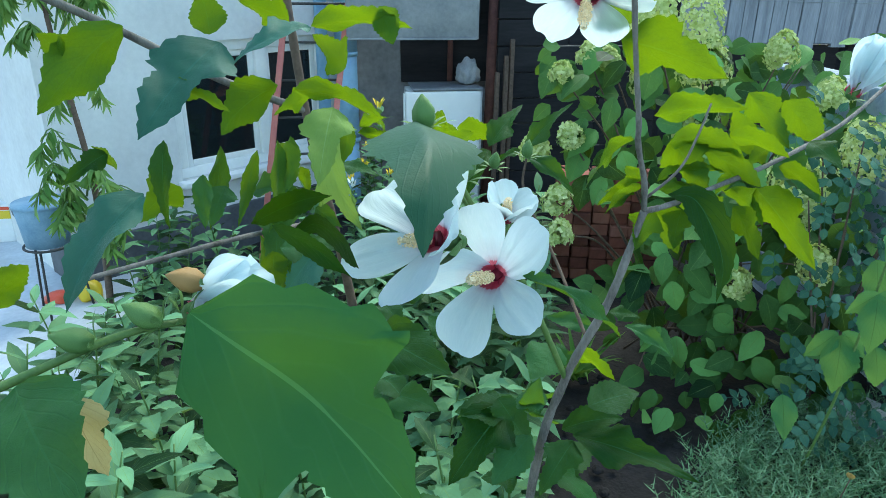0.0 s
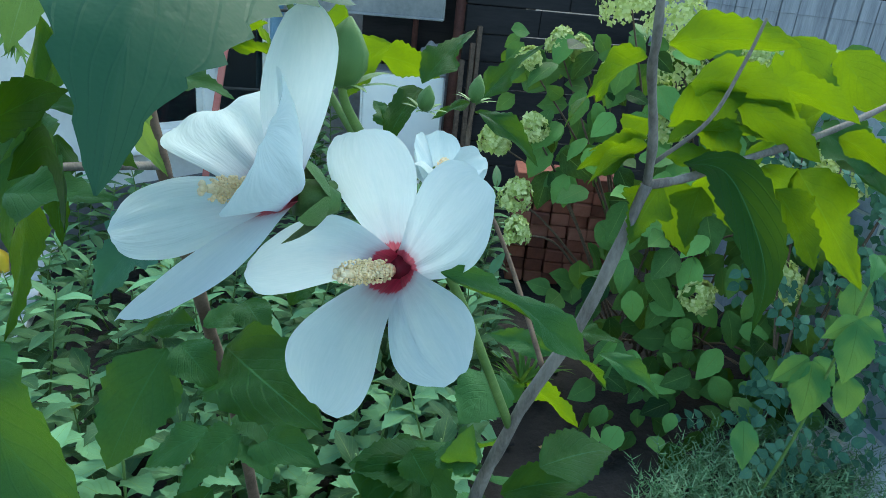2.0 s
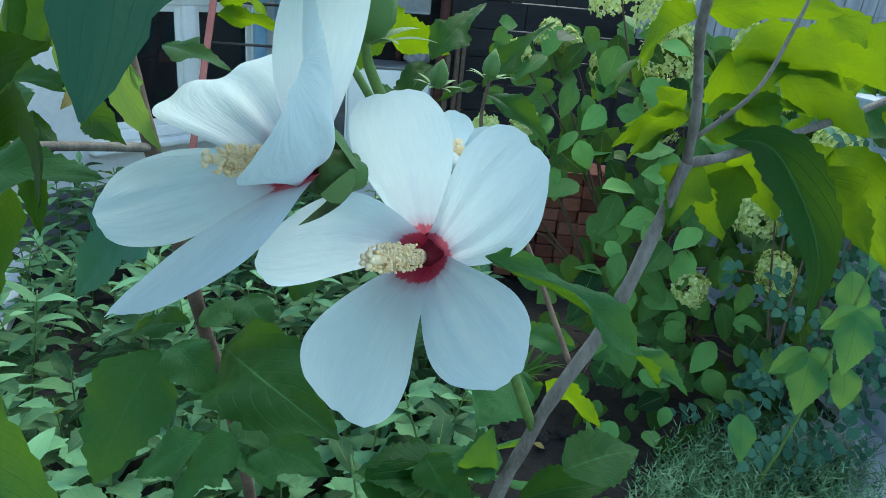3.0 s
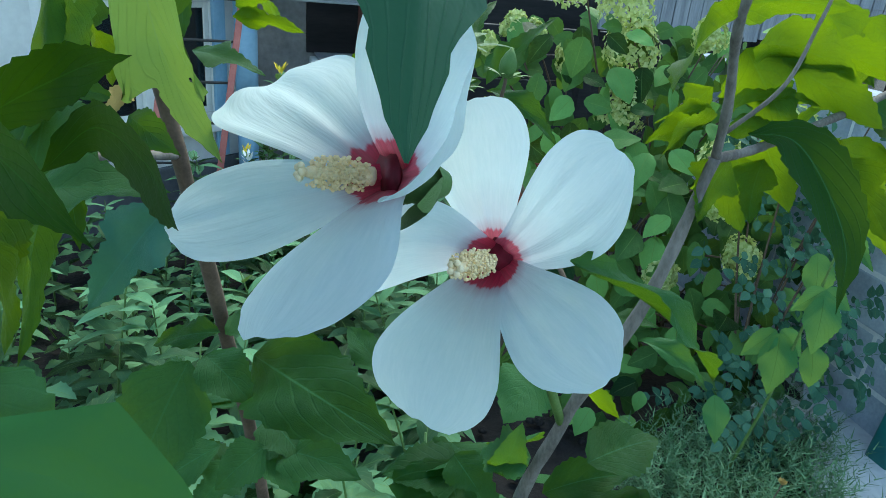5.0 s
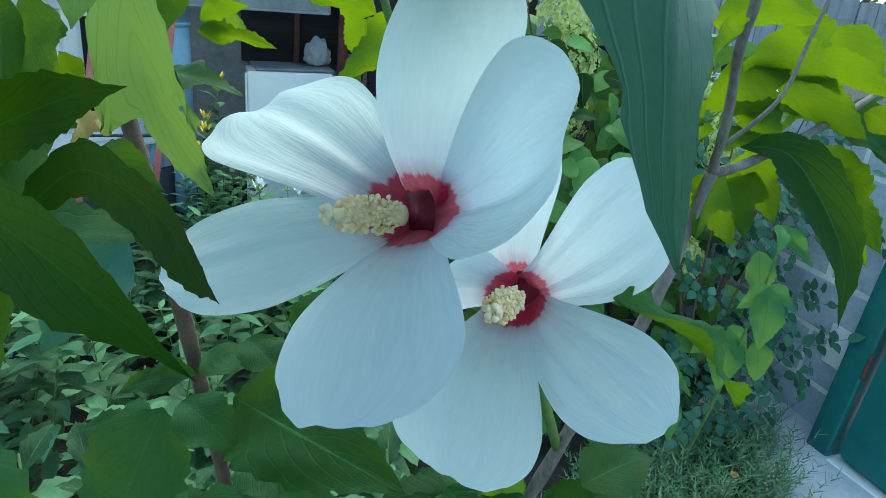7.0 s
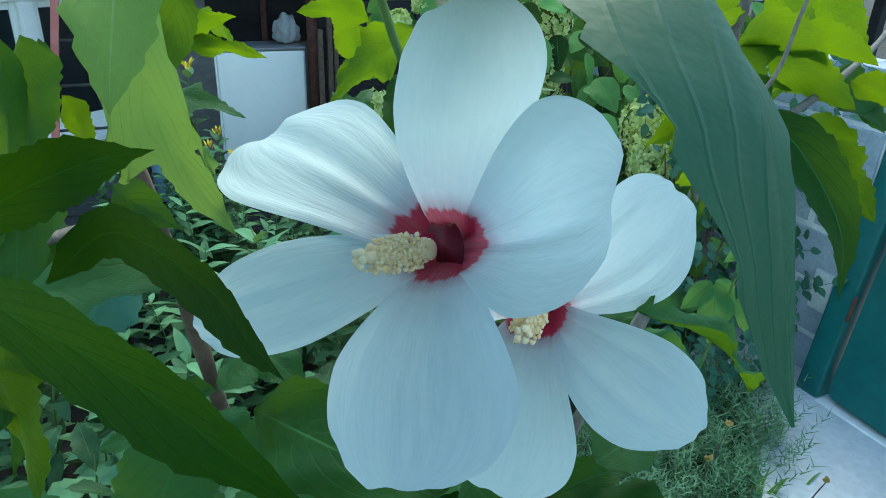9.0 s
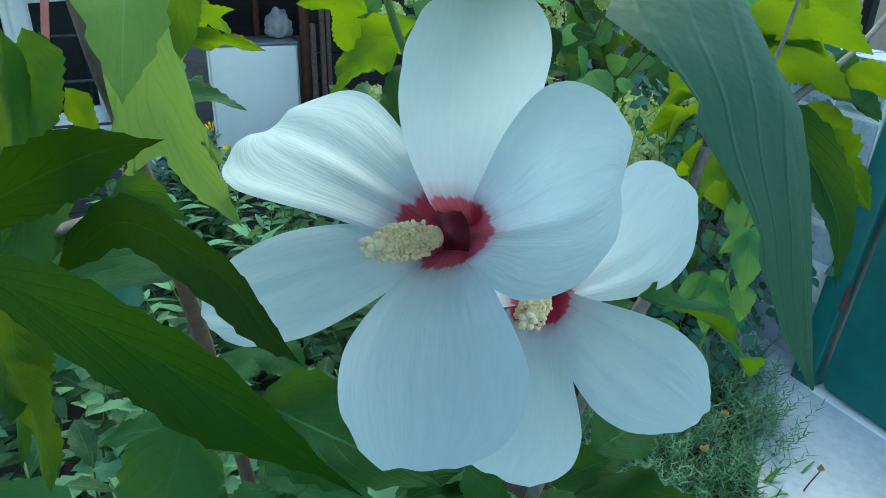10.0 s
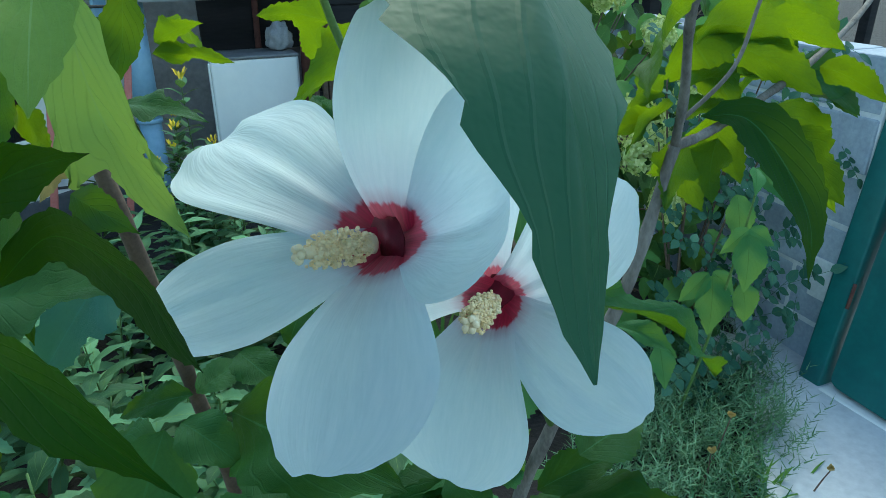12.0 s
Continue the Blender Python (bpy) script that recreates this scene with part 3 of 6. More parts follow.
def brick_stack():
    BR = brick_material()
    st = thing("brick_stack", "stack of old red bricks behind the hydrangea", "bricks", (1.12, 3.55, 0))
    st.rotation_euler = (0, 0, radians(-14))
    w, h, l = 0.098, 0.066, 0.24
    me = mesh_of(box_bm((0, 0, 0), (w - 0.006, l, h - 0.004), 0.007), "brick", BR)
    rng = random.Random(5)
    for r in range(9):
        for c in range(6):
            b = part_of("brick", me, None, st, smooth=False)
            b.location = (c * w + rng.uniform(-0.004, 0.004), rng.uniform(-0.012, 0.012), r * h)
            b.rotation_euler = (0, 0, radians(rng.uniform(-2, 2)))


brick_stack()

# ---- leaf shapes ----
HIB_LOBED = lerp_outline((0, 0.01), (0.05, 0.13), (0.16, 0.32), (0.29, 0.45), (0.36, 0.47), (0.41, 0.40), (0.47, 0.26), (0.54, 0.235), (0.68, 0.215), (0.82, 0.14), (0.94, 0.05), (1, 0.004))
HIB_OVATE = lerp_outline((0, 0.01), (0.06, 0.14), (0.25, 0.34), (0.42, 0.36), (0.6, 0.30), (0.8, 0.17), (0.94, 0.06), (1, 0.004))
HIB_LONG = lerp_outline((0, 0.01), (0.1, 0.12), (0.35, 0.24), (0.5, 0.22), (0.7, 0.13), (0.88, 0.05), (1, 0.003))
ROUND_LEAF = lerp_outline((0, 0.02), (0.06, 0.17), (0.25, 0.34), (0.45, 0.37), (0.65, 0.30), (0.83, 0.16), (0.94, 0.06), (1, 0.003))
NARROW = lerp_outline((0, 0.02), (0.2, 0.09), (0.45, 0.11), (0.75, 0.07), (1, 0.003))
BROAD = lerp_outline((0, 0.015), (0.15, 0.12), (0.45, 0.26), (0.65, 0.24), (0.85, 0.12), (1, 0.004))

HIB_SHAPES = {
    "lobed": [mesh_of(sheet(HIB_LOBED, 40, 8, b, f, tw, 0.16, 10, 0.19, quilt=0.009, seed=k), "hibiscus_leaf", HIB_LEAF) for k, (b, f, tw) in enumerate(((0.5, 0.18, 0.1), (0.9, 0.25, -0.25), (0.25, 0.3, 0.2)))],
    "ovate": [mesh_of(sheet(HIB_OVATE, 40, 8, b, f, tw, 0.15, 10, 0.13, quilt=0.009, seed=k + 5), "hibiscus_leaf", HIB_LEAF) for k, (b, f, tw) in enumerate(((0.5, 0.2, 0.1), (0.9, 0.3, -0.2), (0.3, 0.12, 0.25)))],
    "long": [mesh_of(sheet(HIB_LONG, 36, 8, b, f, tw, 0.14, 9, 0.18, quilt=0.009, seed=k + 9), "hibiscus_leaf", HIB_LEAF) for k, (b, f, tw) in enumerate(((0.4, 0.25, 0.3), (0.8, 0.35, -0.3)))],
}
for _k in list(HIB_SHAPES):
    for _end, _mat in (("_pale", HIB_LEAF_PALE), ("_young", HIB_BACKLIT), ("_sheen", HIB_SHEEN_TINT)):
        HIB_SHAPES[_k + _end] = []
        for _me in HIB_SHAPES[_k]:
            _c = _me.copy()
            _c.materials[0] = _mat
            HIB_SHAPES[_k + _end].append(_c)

# ---- hibiscus ----
HIB = thing("hibiscus_shrub", "white-flowered hibiscus shrub with red-hearted blooms and lobed leaves", "shrub", (0.16, 0.78, 0))
HIB_O = Vector((0.16, 0.78, 0))
_count = [0]


def hib_leaf(base, tip, width, shape="lobed", n=(0, -0.5, 0.85), which=None, name="leaf"):
    """A leaf of the hibiscus from its base to its tip, as wide as given, facing n."""
    kinds = HIB_SHAPES[shape]
    k = _count[0] % len(kinds) if which is None else which
    _count[0] += 1
    me = kinds[k]
    full = {"lobed": 0.9, "ovate": 0.72, "long": 0.48}[shape.split("_")[0]]
    chord = (me.vertices[-5].co - me.vertices[4].co)
    ob = part_of(name, me, None, HIB)
    m = frame_matrix(base, tip, n, width / full)
    # turn the blade so that its own chord runs from base to tip
    ang = math.atan2(chord.z, chord.y)
    length = math.hypot(chord.y, chord.z)
    fix = Matrix.Rotation(-ang, 4, "X") @ Matrix.Diagonal((1, 1, 1, 1))
    ob.matrix_local = Matrix.Translation(-HIB_O) @ m @ Matrix.Diagonal((1, 1 / length, 1 / length, 1)) @ fix
    return ob


def hib_stem(pts, r0, r1, material=BARK, name="stem", knots=0.10, seed=1, steps=8):
    bm = stem_between(bmesh.new(), [Vector(p) - HIB_O for p in pts], r0, r1, steps, 10, knots, seed)
    return part(name, bm, material, HIB)


def petal_bm(length, width, elev, curl, ruffle, seed, pleat=0.015, lean=None, cup=0.10):
    """One petal along y, its inner face up: its chord rises by elev degrees, and it curls back by curl radians on its way."""
    rng = random.Random(seed)
    bm = bmesh.new()
    uv = bm.loops.layers.uv.verify()

    def outline(v):
        if v < 0.66:
            k = v / 0.66
            return 0.17 + 0.33 * (0.45 * k + 0.55 * k * k * (3 - 2 * k))
        return 0.5 * max(0.0, 1 - ((v - 0.66) / 0.345) ** 2.5) ** 0.5

    rows, cols = 28, 28
    ph = [rng.uniform(0, 6.28) for _ in range(5)]
    y = z = was = 0.0
    grid = []
    lean = rng.uniform(-0.08, 0.08) if lean is None else lean
    for i in range(rows + 1):
        v = 1 - (1 - i / rows) ** 1.6
        step = (v - was) * length
        was = v
        ang = radians(elev) + curl * (0.5 - v)
        if i:
            y += math.cos(ang) * step
            z += math.sin(ang) * step
        row = []
        for j in range(cols + 1):
            u = 2 * j / cols - 1
            w = outline(v) * width
            x = u * w + lean * length * v * v
            rim = max(0.0, v - 0.4) / 0.6
            full = min(1.0, outline(v) / 0.5) if v > 0.66 else 1.0
            ue = u * full
            dz = pleat * length * (math.sin(ue * 9 + ph[0] + 1.2 * v) + 0.5 * math.sin(ue * 15 + ph[4])) * math.sin(math.pi * min(1.0, v * 0.9 + 0.05)) * (1 - 0.3 * ue * ue)
            dz += ruffle * length * rim * rim * (math.sin(ue * 4 + ph[1]) * 0.6 + math.sin(ue * 8 + ph[2]) * 0.6)
            dz -= cup * width * ue * ue * (math.sin(math.pi * v) + 0.6 * v)
            dy = -0.017 * length * rim ** 3 * (math.sin(ue * 4 + ph[3]) + 0.4 * math.sin(ue * 9 + ph[2]) + 0.25 * math.sin(ue * 21 + ph[1]))
            row.append((bm.verts.new((x, y + dy * math.cos(ang), z + dz + dy * math.sin(ang))), (0.5 + u / 2, v)))
        grid.append(row)
    for a, b in zip(grid, grid[1:]):
        for j in range(cols):
            q = (a[j], a[j + 1], b[j + 1], b[j])
            f = bm.faces.new([t[0] for t in q])
            for loop, t in zip(f.loops, q):
                loop[uv].uv = t[1]
    return bm


def bloom(center, normal, up, petals, label, pistil=0.036, droop=0.0):
    """An open bloom: petals as rows of (degrees round from up, clockwise, length, width, rise in degrees, curl, ruffle, roll, lean, cup)."""
    n = Vector(normal).normalized()
    u = Vector(up)
    u = (u - n * u.dot(n)).normalized()
    r = u.cross(n)                      # to the right as one looks at the bloom
    m = Matrix((r, u, n)).transposed().to_4x4()
    m.translation = Vector(center) - HIB_O
    fl = part("flower", tube(bmesh.new(), [(0, 0, -0.026), (0, 0, -0.018), (0, 0, -0.010)], [0.004, 0.0075, 0.007], 12), SEPAL, HIB, label)
    fl.matrix_local = m
    for k, (deg, L, W, c, rf, ru, roll, *bow) in enumerate(petals):
        p = part("petal", petal_bm(L, W, c, rf, ru, 10 * k + int(L * 1e4), 0.0095, *bow), PETAL, fl)
        a = radians(-deg)
        p.matrix_local = Matrix.Rotation(a, 4, "Z") @ Matrix.Translation((0, 0.0025, -0.008 + 0.0006 * k)) @ Matrix.Rotation(radians(roll), 4, "Y")
    for k in range(5):
        s = sheet(lerp_outline((0, 0.2), (0.3, 0.3), (0.7, 0.2), (1, 0.01)), 6, 4, -0.5, 0.2)
        sp = part("sepal", s, SEPAL, fl)
        sp.matrix_local = Matrix.Rotation(2 * math.pi * k / 5 + 0.6, 4, "Z") @ Matrix.Translation((0, 0.005, -0.022)) @ Matrix.Rotation(radians(35), 4, "X") @ Matrix.Scale(0.02, 4)
    part("throat", tube(bmesh.new(), [(0, 0, -0.0105), (0, 0, -0.007), (0, 0, -0.0045)], [0.002, 0.0055, 0.009], 20, True), THROAT, fl, "deep crimson throat")
    rng = random.Random(int(L * 1e5))
    bend = [Vector((0, -droop * t * t * pistil, t * pistil)) for t in [i / 8 for i in range(9)]]
    col = bmesh.new()
    tube(col, bend, [0.0030, 0.0027, 0.0025, 0.0024, 0.0023, 0.0022, 0.0020, 0.0018, 0.0015], 12)
    part("staminal_column", col, STIGMA, fl, "cream staminal column")
    an = bmesh.new()
    for k in range(360):
        t = 0.10 + 0.80 * k / 360
        c = Vector((0, -droop * t * t * pistil, t * pistil))
        a = k * 2.4
        rr = 0.0044 * (1 - 0.4 * abs(t - 0.5)) * rng.uniform(0.55, 1.25)
        q = c + Vector((math.cos(a) * rr, math.sin(a) * rr, rng.uniform(-0.001, 0.002)))
        bmesh.ops.create_icosphere(an, subdivisions=1, radius=rng.uniform(0.00045, 0.00085), matrix=Matrix.Translation(q))
    part("pollen_tuft", an, POLLEN, fl, "cream pollen-covered anthers")
    st = bmesh.new()
    tip = bend[-1]
    for k in range(5):
        a = 2 * math.pi * k / 5
        q = tip + Vector((math.cos(a) * 0.0018, math.sin(a) * 0.0018, 0.002))
        tube(st, [tip, q], 0.0007, 6)
        bmesh.ops.create_icosphere(st, subdivisions=2, radius=0.0012, matrix=Matrix.Translation(q))
    part("stigma", st, STIGMA, fl, "pale cream stigma")
    return fl


def bud(at, direction, length=0.024, width=0.016, material=None, open_petal=0.0, name="bud"):
    """A pointed bud in its green sepals, or a rolled white flower if open_petal is given."""
    m = frame_matrix(at, Vector(at) + Vector(direction).normalized() * length, (0.3, -0.8, 0.4), length)
    bm = bmesh.new()
    prof = [(0, 0.12), (0.08, 0.30), (0.3, 0.46), (0.55, 0.44), (0.8, 0.25), (1.0, 0.03)]
    k = width / length
    tube(bm, [(0, v, 0) for v, _ in prof], [r * k * 1.05 for _, r in prof], 14)
    for v in bm.verts:
        a = math.atan2(v.co.z, v.co.x)
        s = 1 + 0.10 * math.cos(5 * a)
        v.co.x, v.co.z = v.co.x * s, v.co.z * s
    b = part(name, bm, material or SEPAL, HIB)
    b.matrix_local = Matrix.Translation(-HIB_O) @ m
    for j in range(7):
        sp = part("bract", sheet(NARROW, 6, 2, -0.9, 0.4), SEPAL, b)
        sp.matrix_local = Matrix.Rotation(j * 0.9, 4, "Y") @ Matrix.Translation((0, 0.02, 0.14 * k * 2)) @ Matrix.Rotation(radians(50), 4, "X") @ Matrix.Scale(0.75, 4)
    if open_petal:
        rng = random.Random(int(abs(at[0]) * 1e4))
        for j in range(5):
            p = part("petal", petal_bm(open_petal, open_petal * 0.75, 0.15, -0.25, 0.06, j + int(abs(at[0]) * 1e3)), PETAL, b, "half-rolled white petal")
            p.matrix_local = (Matrix.Scale(1 / length, 4) @ Matrix.Rotation(j * 1.257, 4, "Y") @ Matrix.Translation((0, 0.3 * length, 0.004)) @ Matrix.Rotation(radians(-14 + rng.uniform(-6, 6)), 4, "X"))
    return b


def arched_leaf(points, width, side, outline, material=None, cup=0.15, sweep=0.0, quilt=0.009):
    """A leaf whose midrib follows points; side is the way across it, sweep draws its side lobes forwards."""
    line = curve_points([Vector(q) - HIB_O for q in points], 14)
    side = Vector(side).normalized()
    bm = bmesh.new()
    uv = bm.loops.layers.uv.verify()
    rows = []
    n = len(line) - 1
    whole = sum((line[i + 1] - line[i]).length for i in range(n))
    for i, c in enumerate(line):
        v = i / n
        d = (line[min(i + 1, n)] - line[max(i - 1, 0)]).normalized()
        s = (side - d * side.dot(d)).normalized()
        up = s.cross(d)
        row = []
        for j in range(17):
            u = j / 8 - 1
            k = (v * 11) % 1.0
            w = outline(v) * width * (1 + (0.16 * (0.5 - k) if abs(u) == 1 else 0))
            fore = sweep * whole * u * u * math.exp(-((v - 0.36) / 0.17) ** 2)
            rise = cup * abs(u) * w + 0.07 * w * math.sin(9 * v + 2 * u) + quilt * width * math.sin(44 * (v - 0.28 * abs(u))) * (1 - abs(u)) * min(1.0, 5 * abs(u))
            row.append((bm.verts.new(c + s * u * w + d * fore + up * rise), (0.5 + u / 2, v)))
        rows.append(row)
    for a, b in zip(rows, rows[1:]):
        for j in range(16):
            q = (a[j], a[j + 1], b[j + 1], b[j])
            f = bm.faces.new([x[0] for x in q])
            for loop, x in zip(f.loops, q):
                loop[uv].uv = x[1]
    return part("leaf", bm, material or HIB_LEAF, HIB)


DEEP_LOBED = lerp_outline((0, 0.02), (0.08, 0.32), (0.25, 0.62), (0.40, 0.58), (0.50, 0.40), (0.60, 0.32), (0.72, 0.27), (0.82, 0.18), (0.90, 0.09), (0.96, 0.05), (1, 0.004))
LONG_BLADE = lerp_outline((0, 0.02), (0.12, 0.3), (0.35, 0.5), (0.6, 0.43), (0.8, 0.2), (0.9, 0.07), (1, 0.004))
THREE_LOBED = lerp_outline((0, 0.02), (0.1, 0.3), (0.3, 0.5), (0.45, 0.52), (0.52, 0.40), (0.58, 0.22), (0.68, 0.23), (0.8, 0.2), (0.92, 0.08), (1, 0.004))
# stems
FORK = Vector((0.239, 0.739, 1.380))
hib_stem([(0.15, 0.84, -0.03), (0.155, 0.82, 0.6), (0.17, 0.785, 1.05), (0.187, 0.757, 1.2), (0.216, 0.740, 1.293), FORK], 0.0058, 0.0032, knots=0.14, seed=3)
hib_stem([FORK, (0.231, 0.729, 1.410), (0.215, 0.715, 1.446), (0.208, 0.705, 1.470), (0.19, 0.69, 1.54), (0.17, 0.68, 1.66)], 0.0027, 0.0018, name="branch", knots=0.14, seed=4)
hib_stem([FORK, (0.262, 0.741, 1.384), (0.303, 0.750, 1.394), (0.386, 0.780, 1.410), (0.48, 0.82, 1.435), (0.56, 0.86, 1.47)], 0.0027, 0.0019, name="branch", knots=0.14, seed=5)
hib_stem([(0.06, 0.88, -0.03), (0.03, 0.95, 0.7), (0.005, 0.90, 1.05), (-0.018, 0.835, 1.246), (-0.035, 0.81, 1.36), (-0.054, 0.829, 1.458), (-0.07, 0.83, 1.62)], 0.0056, 0.0034, BROWN_STEM, seed=6)
hib_stem([(-0.054, 0.829, 1.458), (-0.12, 0.80, 1.49), (-0.2, 0.74, 1.545), (-0.3, 0.68, 1.6)], 0.0036, 0.0026, name="branch", seed=7)
arched_leaf([(0.0305, 0.6917, 1.4742), (0.0259, 0.6154, 1.4859), (0.0213, 0.5591, 1.4846), (0.0166, 0.5230, 1.4705), (0.0120, 0.5070, 1.4434)], 0.0580, (0.96, 0.28, -0.10), DEEP_LOBED, HIB_GLOSS_TINT, 0.36, quilt=0.002)
arched_leaf([(-0.0324, 0.6981, 1.4697), (-0.0327, 0.6949, 1.4509), (-0.0300, 0.6952, 1.4301), (-0.0211, 0.6947, 1.4083), (-0.0108, 0.6926, 1.3896)], 0.027, (-0.92, 0.29, -0.27), THREE_LOBED, HIB_LEAF_PALE, 0.25, 0.34)
arched_leaf([(-0.0170, 0.7261, 1.4672), (-0.0206, 0.7196, 1.4509), (-0.0276, 0.7083, 1.4341)], 0.016, (-0.90, 0.44, 0.05), LONG_BLADE, HIB_BACKLIT, 0.15)
arched_leaf([(-0.0638, 0.6684, 1.3935), (-0.0453, 0.6562, 1.4106), (-0.0284, 0.6183, 1.4115), (-0.0210, 0.5948, 1.4077), (-0.0176, 0.5808, 1.4073)], 0.017, (-0.11, 0.09, -0.99), LONG_BLADE, HIB_SHADED, 0.15)
arched_leaf([(-0.0681, 0.5933, 1.4333), (-0.0490, 0.5657, 1.4325), (-0.0336, 0.5426, 1.4297), (-0.0230, 0.5282, 1.4255)], 0.014, (-0.29, 0.10, -0.95), LONG_BLADE, HIB_SHADED, 0.15)
arched_leaf([(-0.0938, 0.6970, 1.3983), (-0.0682, 0.6813, 1.4151), (-0.0483, 0.6656, 1.4265), (-0.0325, 0.6493, 1.4328)], 0.020, (0.24, -0.15, -0.96), LONG_BLADE, HIB_SHADED, 0.15)
arched_leaf([(-0.0468, 0.7349, 1.3969), (-0.0386, 0.7233, 1.3934), (-0.0260, 0.7084, 1.3877)], 0.016, (-0.56, -0.15, -0.82), LONG_BLADE, None, 0.15)
hib_leaf((-0.029, 0.658, 1.491), (-0.040, 0.621, 1.448), 0.035, "lobed_pale", (-0.07, -0.42, 0.91), 0)
hib_leaf((-0.066, 0.691, 1.501), (-0.103, 0.663, 1.473), 0.034, "ovate_young", (0.13, 0.82, 0.56), 1)
hib_leaf((-0.019, 0.698, 1.511), (-0.041, 0.711, 1.533), 0.036, "lobed_young", (0.13, 0.82, 0.56), 0)
hib_leaf((-0.124, 0.624, 1.450), (-0.153, 0.620, 1.428), 0.028, "lobed_young", (0.13, 0.82, 0.56), 1)
arched_leaf([(-0.1029, 0.5135, 1.4179), (-0.0637, 0.4959, 1.3935), (-0.0275, 0.4714, 1.3664), (0.0040, 0.4438, 1.3363)], 0.108, (-0.67, -0.19, -0.72), THREE_LOBED, HIB_NEAR, 0.22, 0.24, 0.002)
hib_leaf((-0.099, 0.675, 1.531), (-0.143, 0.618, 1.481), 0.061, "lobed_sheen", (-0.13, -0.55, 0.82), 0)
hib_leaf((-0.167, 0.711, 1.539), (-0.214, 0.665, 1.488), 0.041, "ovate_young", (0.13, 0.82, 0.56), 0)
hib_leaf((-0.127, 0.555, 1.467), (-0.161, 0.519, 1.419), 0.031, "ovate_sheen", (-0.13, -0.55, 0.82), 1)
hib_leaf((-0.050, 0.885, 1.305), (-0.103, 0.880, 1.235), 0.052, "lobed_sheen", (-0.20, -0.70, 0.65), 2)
hib_leaf((-0.117, 0.705, 1.302), (-0.048, 0.658, 1.233), 0.057, "ovate", (-0.19, -0.76, 0.62), 1)
arched_leaf([(0.2655, 0.7500, 1.3912), (0.2817, 0.7324, 1.3911), (0.2902, 0.7090, 1.3705), (0.2934, 0.6906, 1.3435), (0.2837, 0.6769, 1.3162)], 0.031, (-0.90, 0.17, -0.39), LONG_BLADE, HIB_LEAF, 0.3)
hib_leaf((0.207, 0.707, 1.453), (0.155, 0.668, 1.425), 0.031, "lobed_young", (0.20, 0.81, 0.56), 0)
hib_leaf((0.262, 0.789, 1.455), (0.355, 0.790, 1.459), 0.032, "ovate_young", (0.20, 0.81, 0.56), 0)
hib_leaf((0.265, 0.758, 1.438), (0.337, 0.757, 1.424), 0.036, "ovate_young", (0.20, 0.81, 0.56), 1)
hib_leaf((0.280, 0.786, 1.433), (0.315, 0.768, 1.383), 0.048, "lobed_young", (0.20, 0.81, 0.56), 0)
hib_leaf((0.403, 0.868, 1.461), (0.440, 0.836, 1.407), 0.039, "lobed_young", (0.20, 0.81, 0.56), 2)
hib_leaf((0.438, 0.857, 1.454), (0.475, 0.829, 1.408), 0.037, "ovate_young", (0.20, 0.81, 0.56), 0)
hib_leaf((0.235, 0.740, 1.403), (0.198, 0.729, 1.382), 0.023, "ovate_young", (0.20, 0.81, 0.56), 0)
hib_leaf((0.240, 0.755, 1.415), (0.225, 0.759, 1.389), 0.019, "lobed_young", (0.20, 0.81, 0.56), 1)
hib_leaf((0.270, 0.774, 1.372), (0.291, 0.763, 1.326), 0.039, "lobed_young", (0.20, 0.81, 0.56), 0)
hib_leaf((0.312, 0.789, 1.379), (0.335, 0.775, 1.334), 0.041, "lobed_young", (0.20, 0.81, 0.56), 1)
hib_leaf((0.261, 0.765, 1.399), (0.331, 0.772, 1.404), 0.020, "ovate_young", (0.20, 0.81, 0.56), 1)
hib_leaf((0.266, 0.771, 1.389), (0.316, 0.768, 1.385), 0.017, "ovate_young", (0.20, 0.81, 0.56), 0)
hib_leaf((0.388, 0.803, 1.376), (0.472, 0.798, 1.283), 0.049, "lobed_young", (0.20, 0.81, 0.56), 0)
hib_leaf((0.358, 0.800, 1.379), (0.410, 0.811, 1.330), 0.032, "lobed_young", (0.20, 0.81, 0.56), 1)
hib_leaf((0.418, 0.827, 1.399), (0.448, 0.783, 1.365), 0.036, "lobed", (-0.19, -0.76, 0.62), 1)
hib_leaf((0.441, 0.826, 1.384), (0.438, 0.775, 1.369), 0.028, "ovate", (-0.31, -0.73, 0.61), 1)
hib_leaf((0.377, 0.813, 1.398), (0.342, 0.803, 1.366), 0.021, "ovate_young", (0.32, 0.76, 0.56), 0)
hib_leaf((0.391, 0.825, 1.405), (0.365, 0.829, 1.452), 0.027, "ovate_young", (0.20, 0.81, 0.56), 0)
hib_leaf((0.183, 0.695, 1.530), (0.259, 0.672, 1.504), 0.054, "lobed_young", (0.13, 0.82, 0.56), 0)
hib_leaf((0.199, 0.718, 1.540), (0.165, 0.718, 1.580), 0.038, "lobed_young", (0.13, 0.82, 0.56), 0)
hib_leaf((0.384, 0.735, 1.440), (0.397, 0.704, 1.422), 0.029, "lobed", (-0.13, -0.78, 0.62), 0)
hib_leaf((0.096, 0.619, 1.379), (0.185, 0.640, 1.310), 0.023, "ovate", (-0.10, -0.41, 0.91), 0)
hib_leaf((0.233, 0.810, 1.226), (0.190, 0.842, 1.225), 0.021, "ovate", (-0.19, -0.76, 0.62), 1)
hib_leaf((0.257, 0.829, 1.233), (0.291, 0.819, 1.228), 0.019, "lobed", (-0.10, -0.41, 0.91), 0)
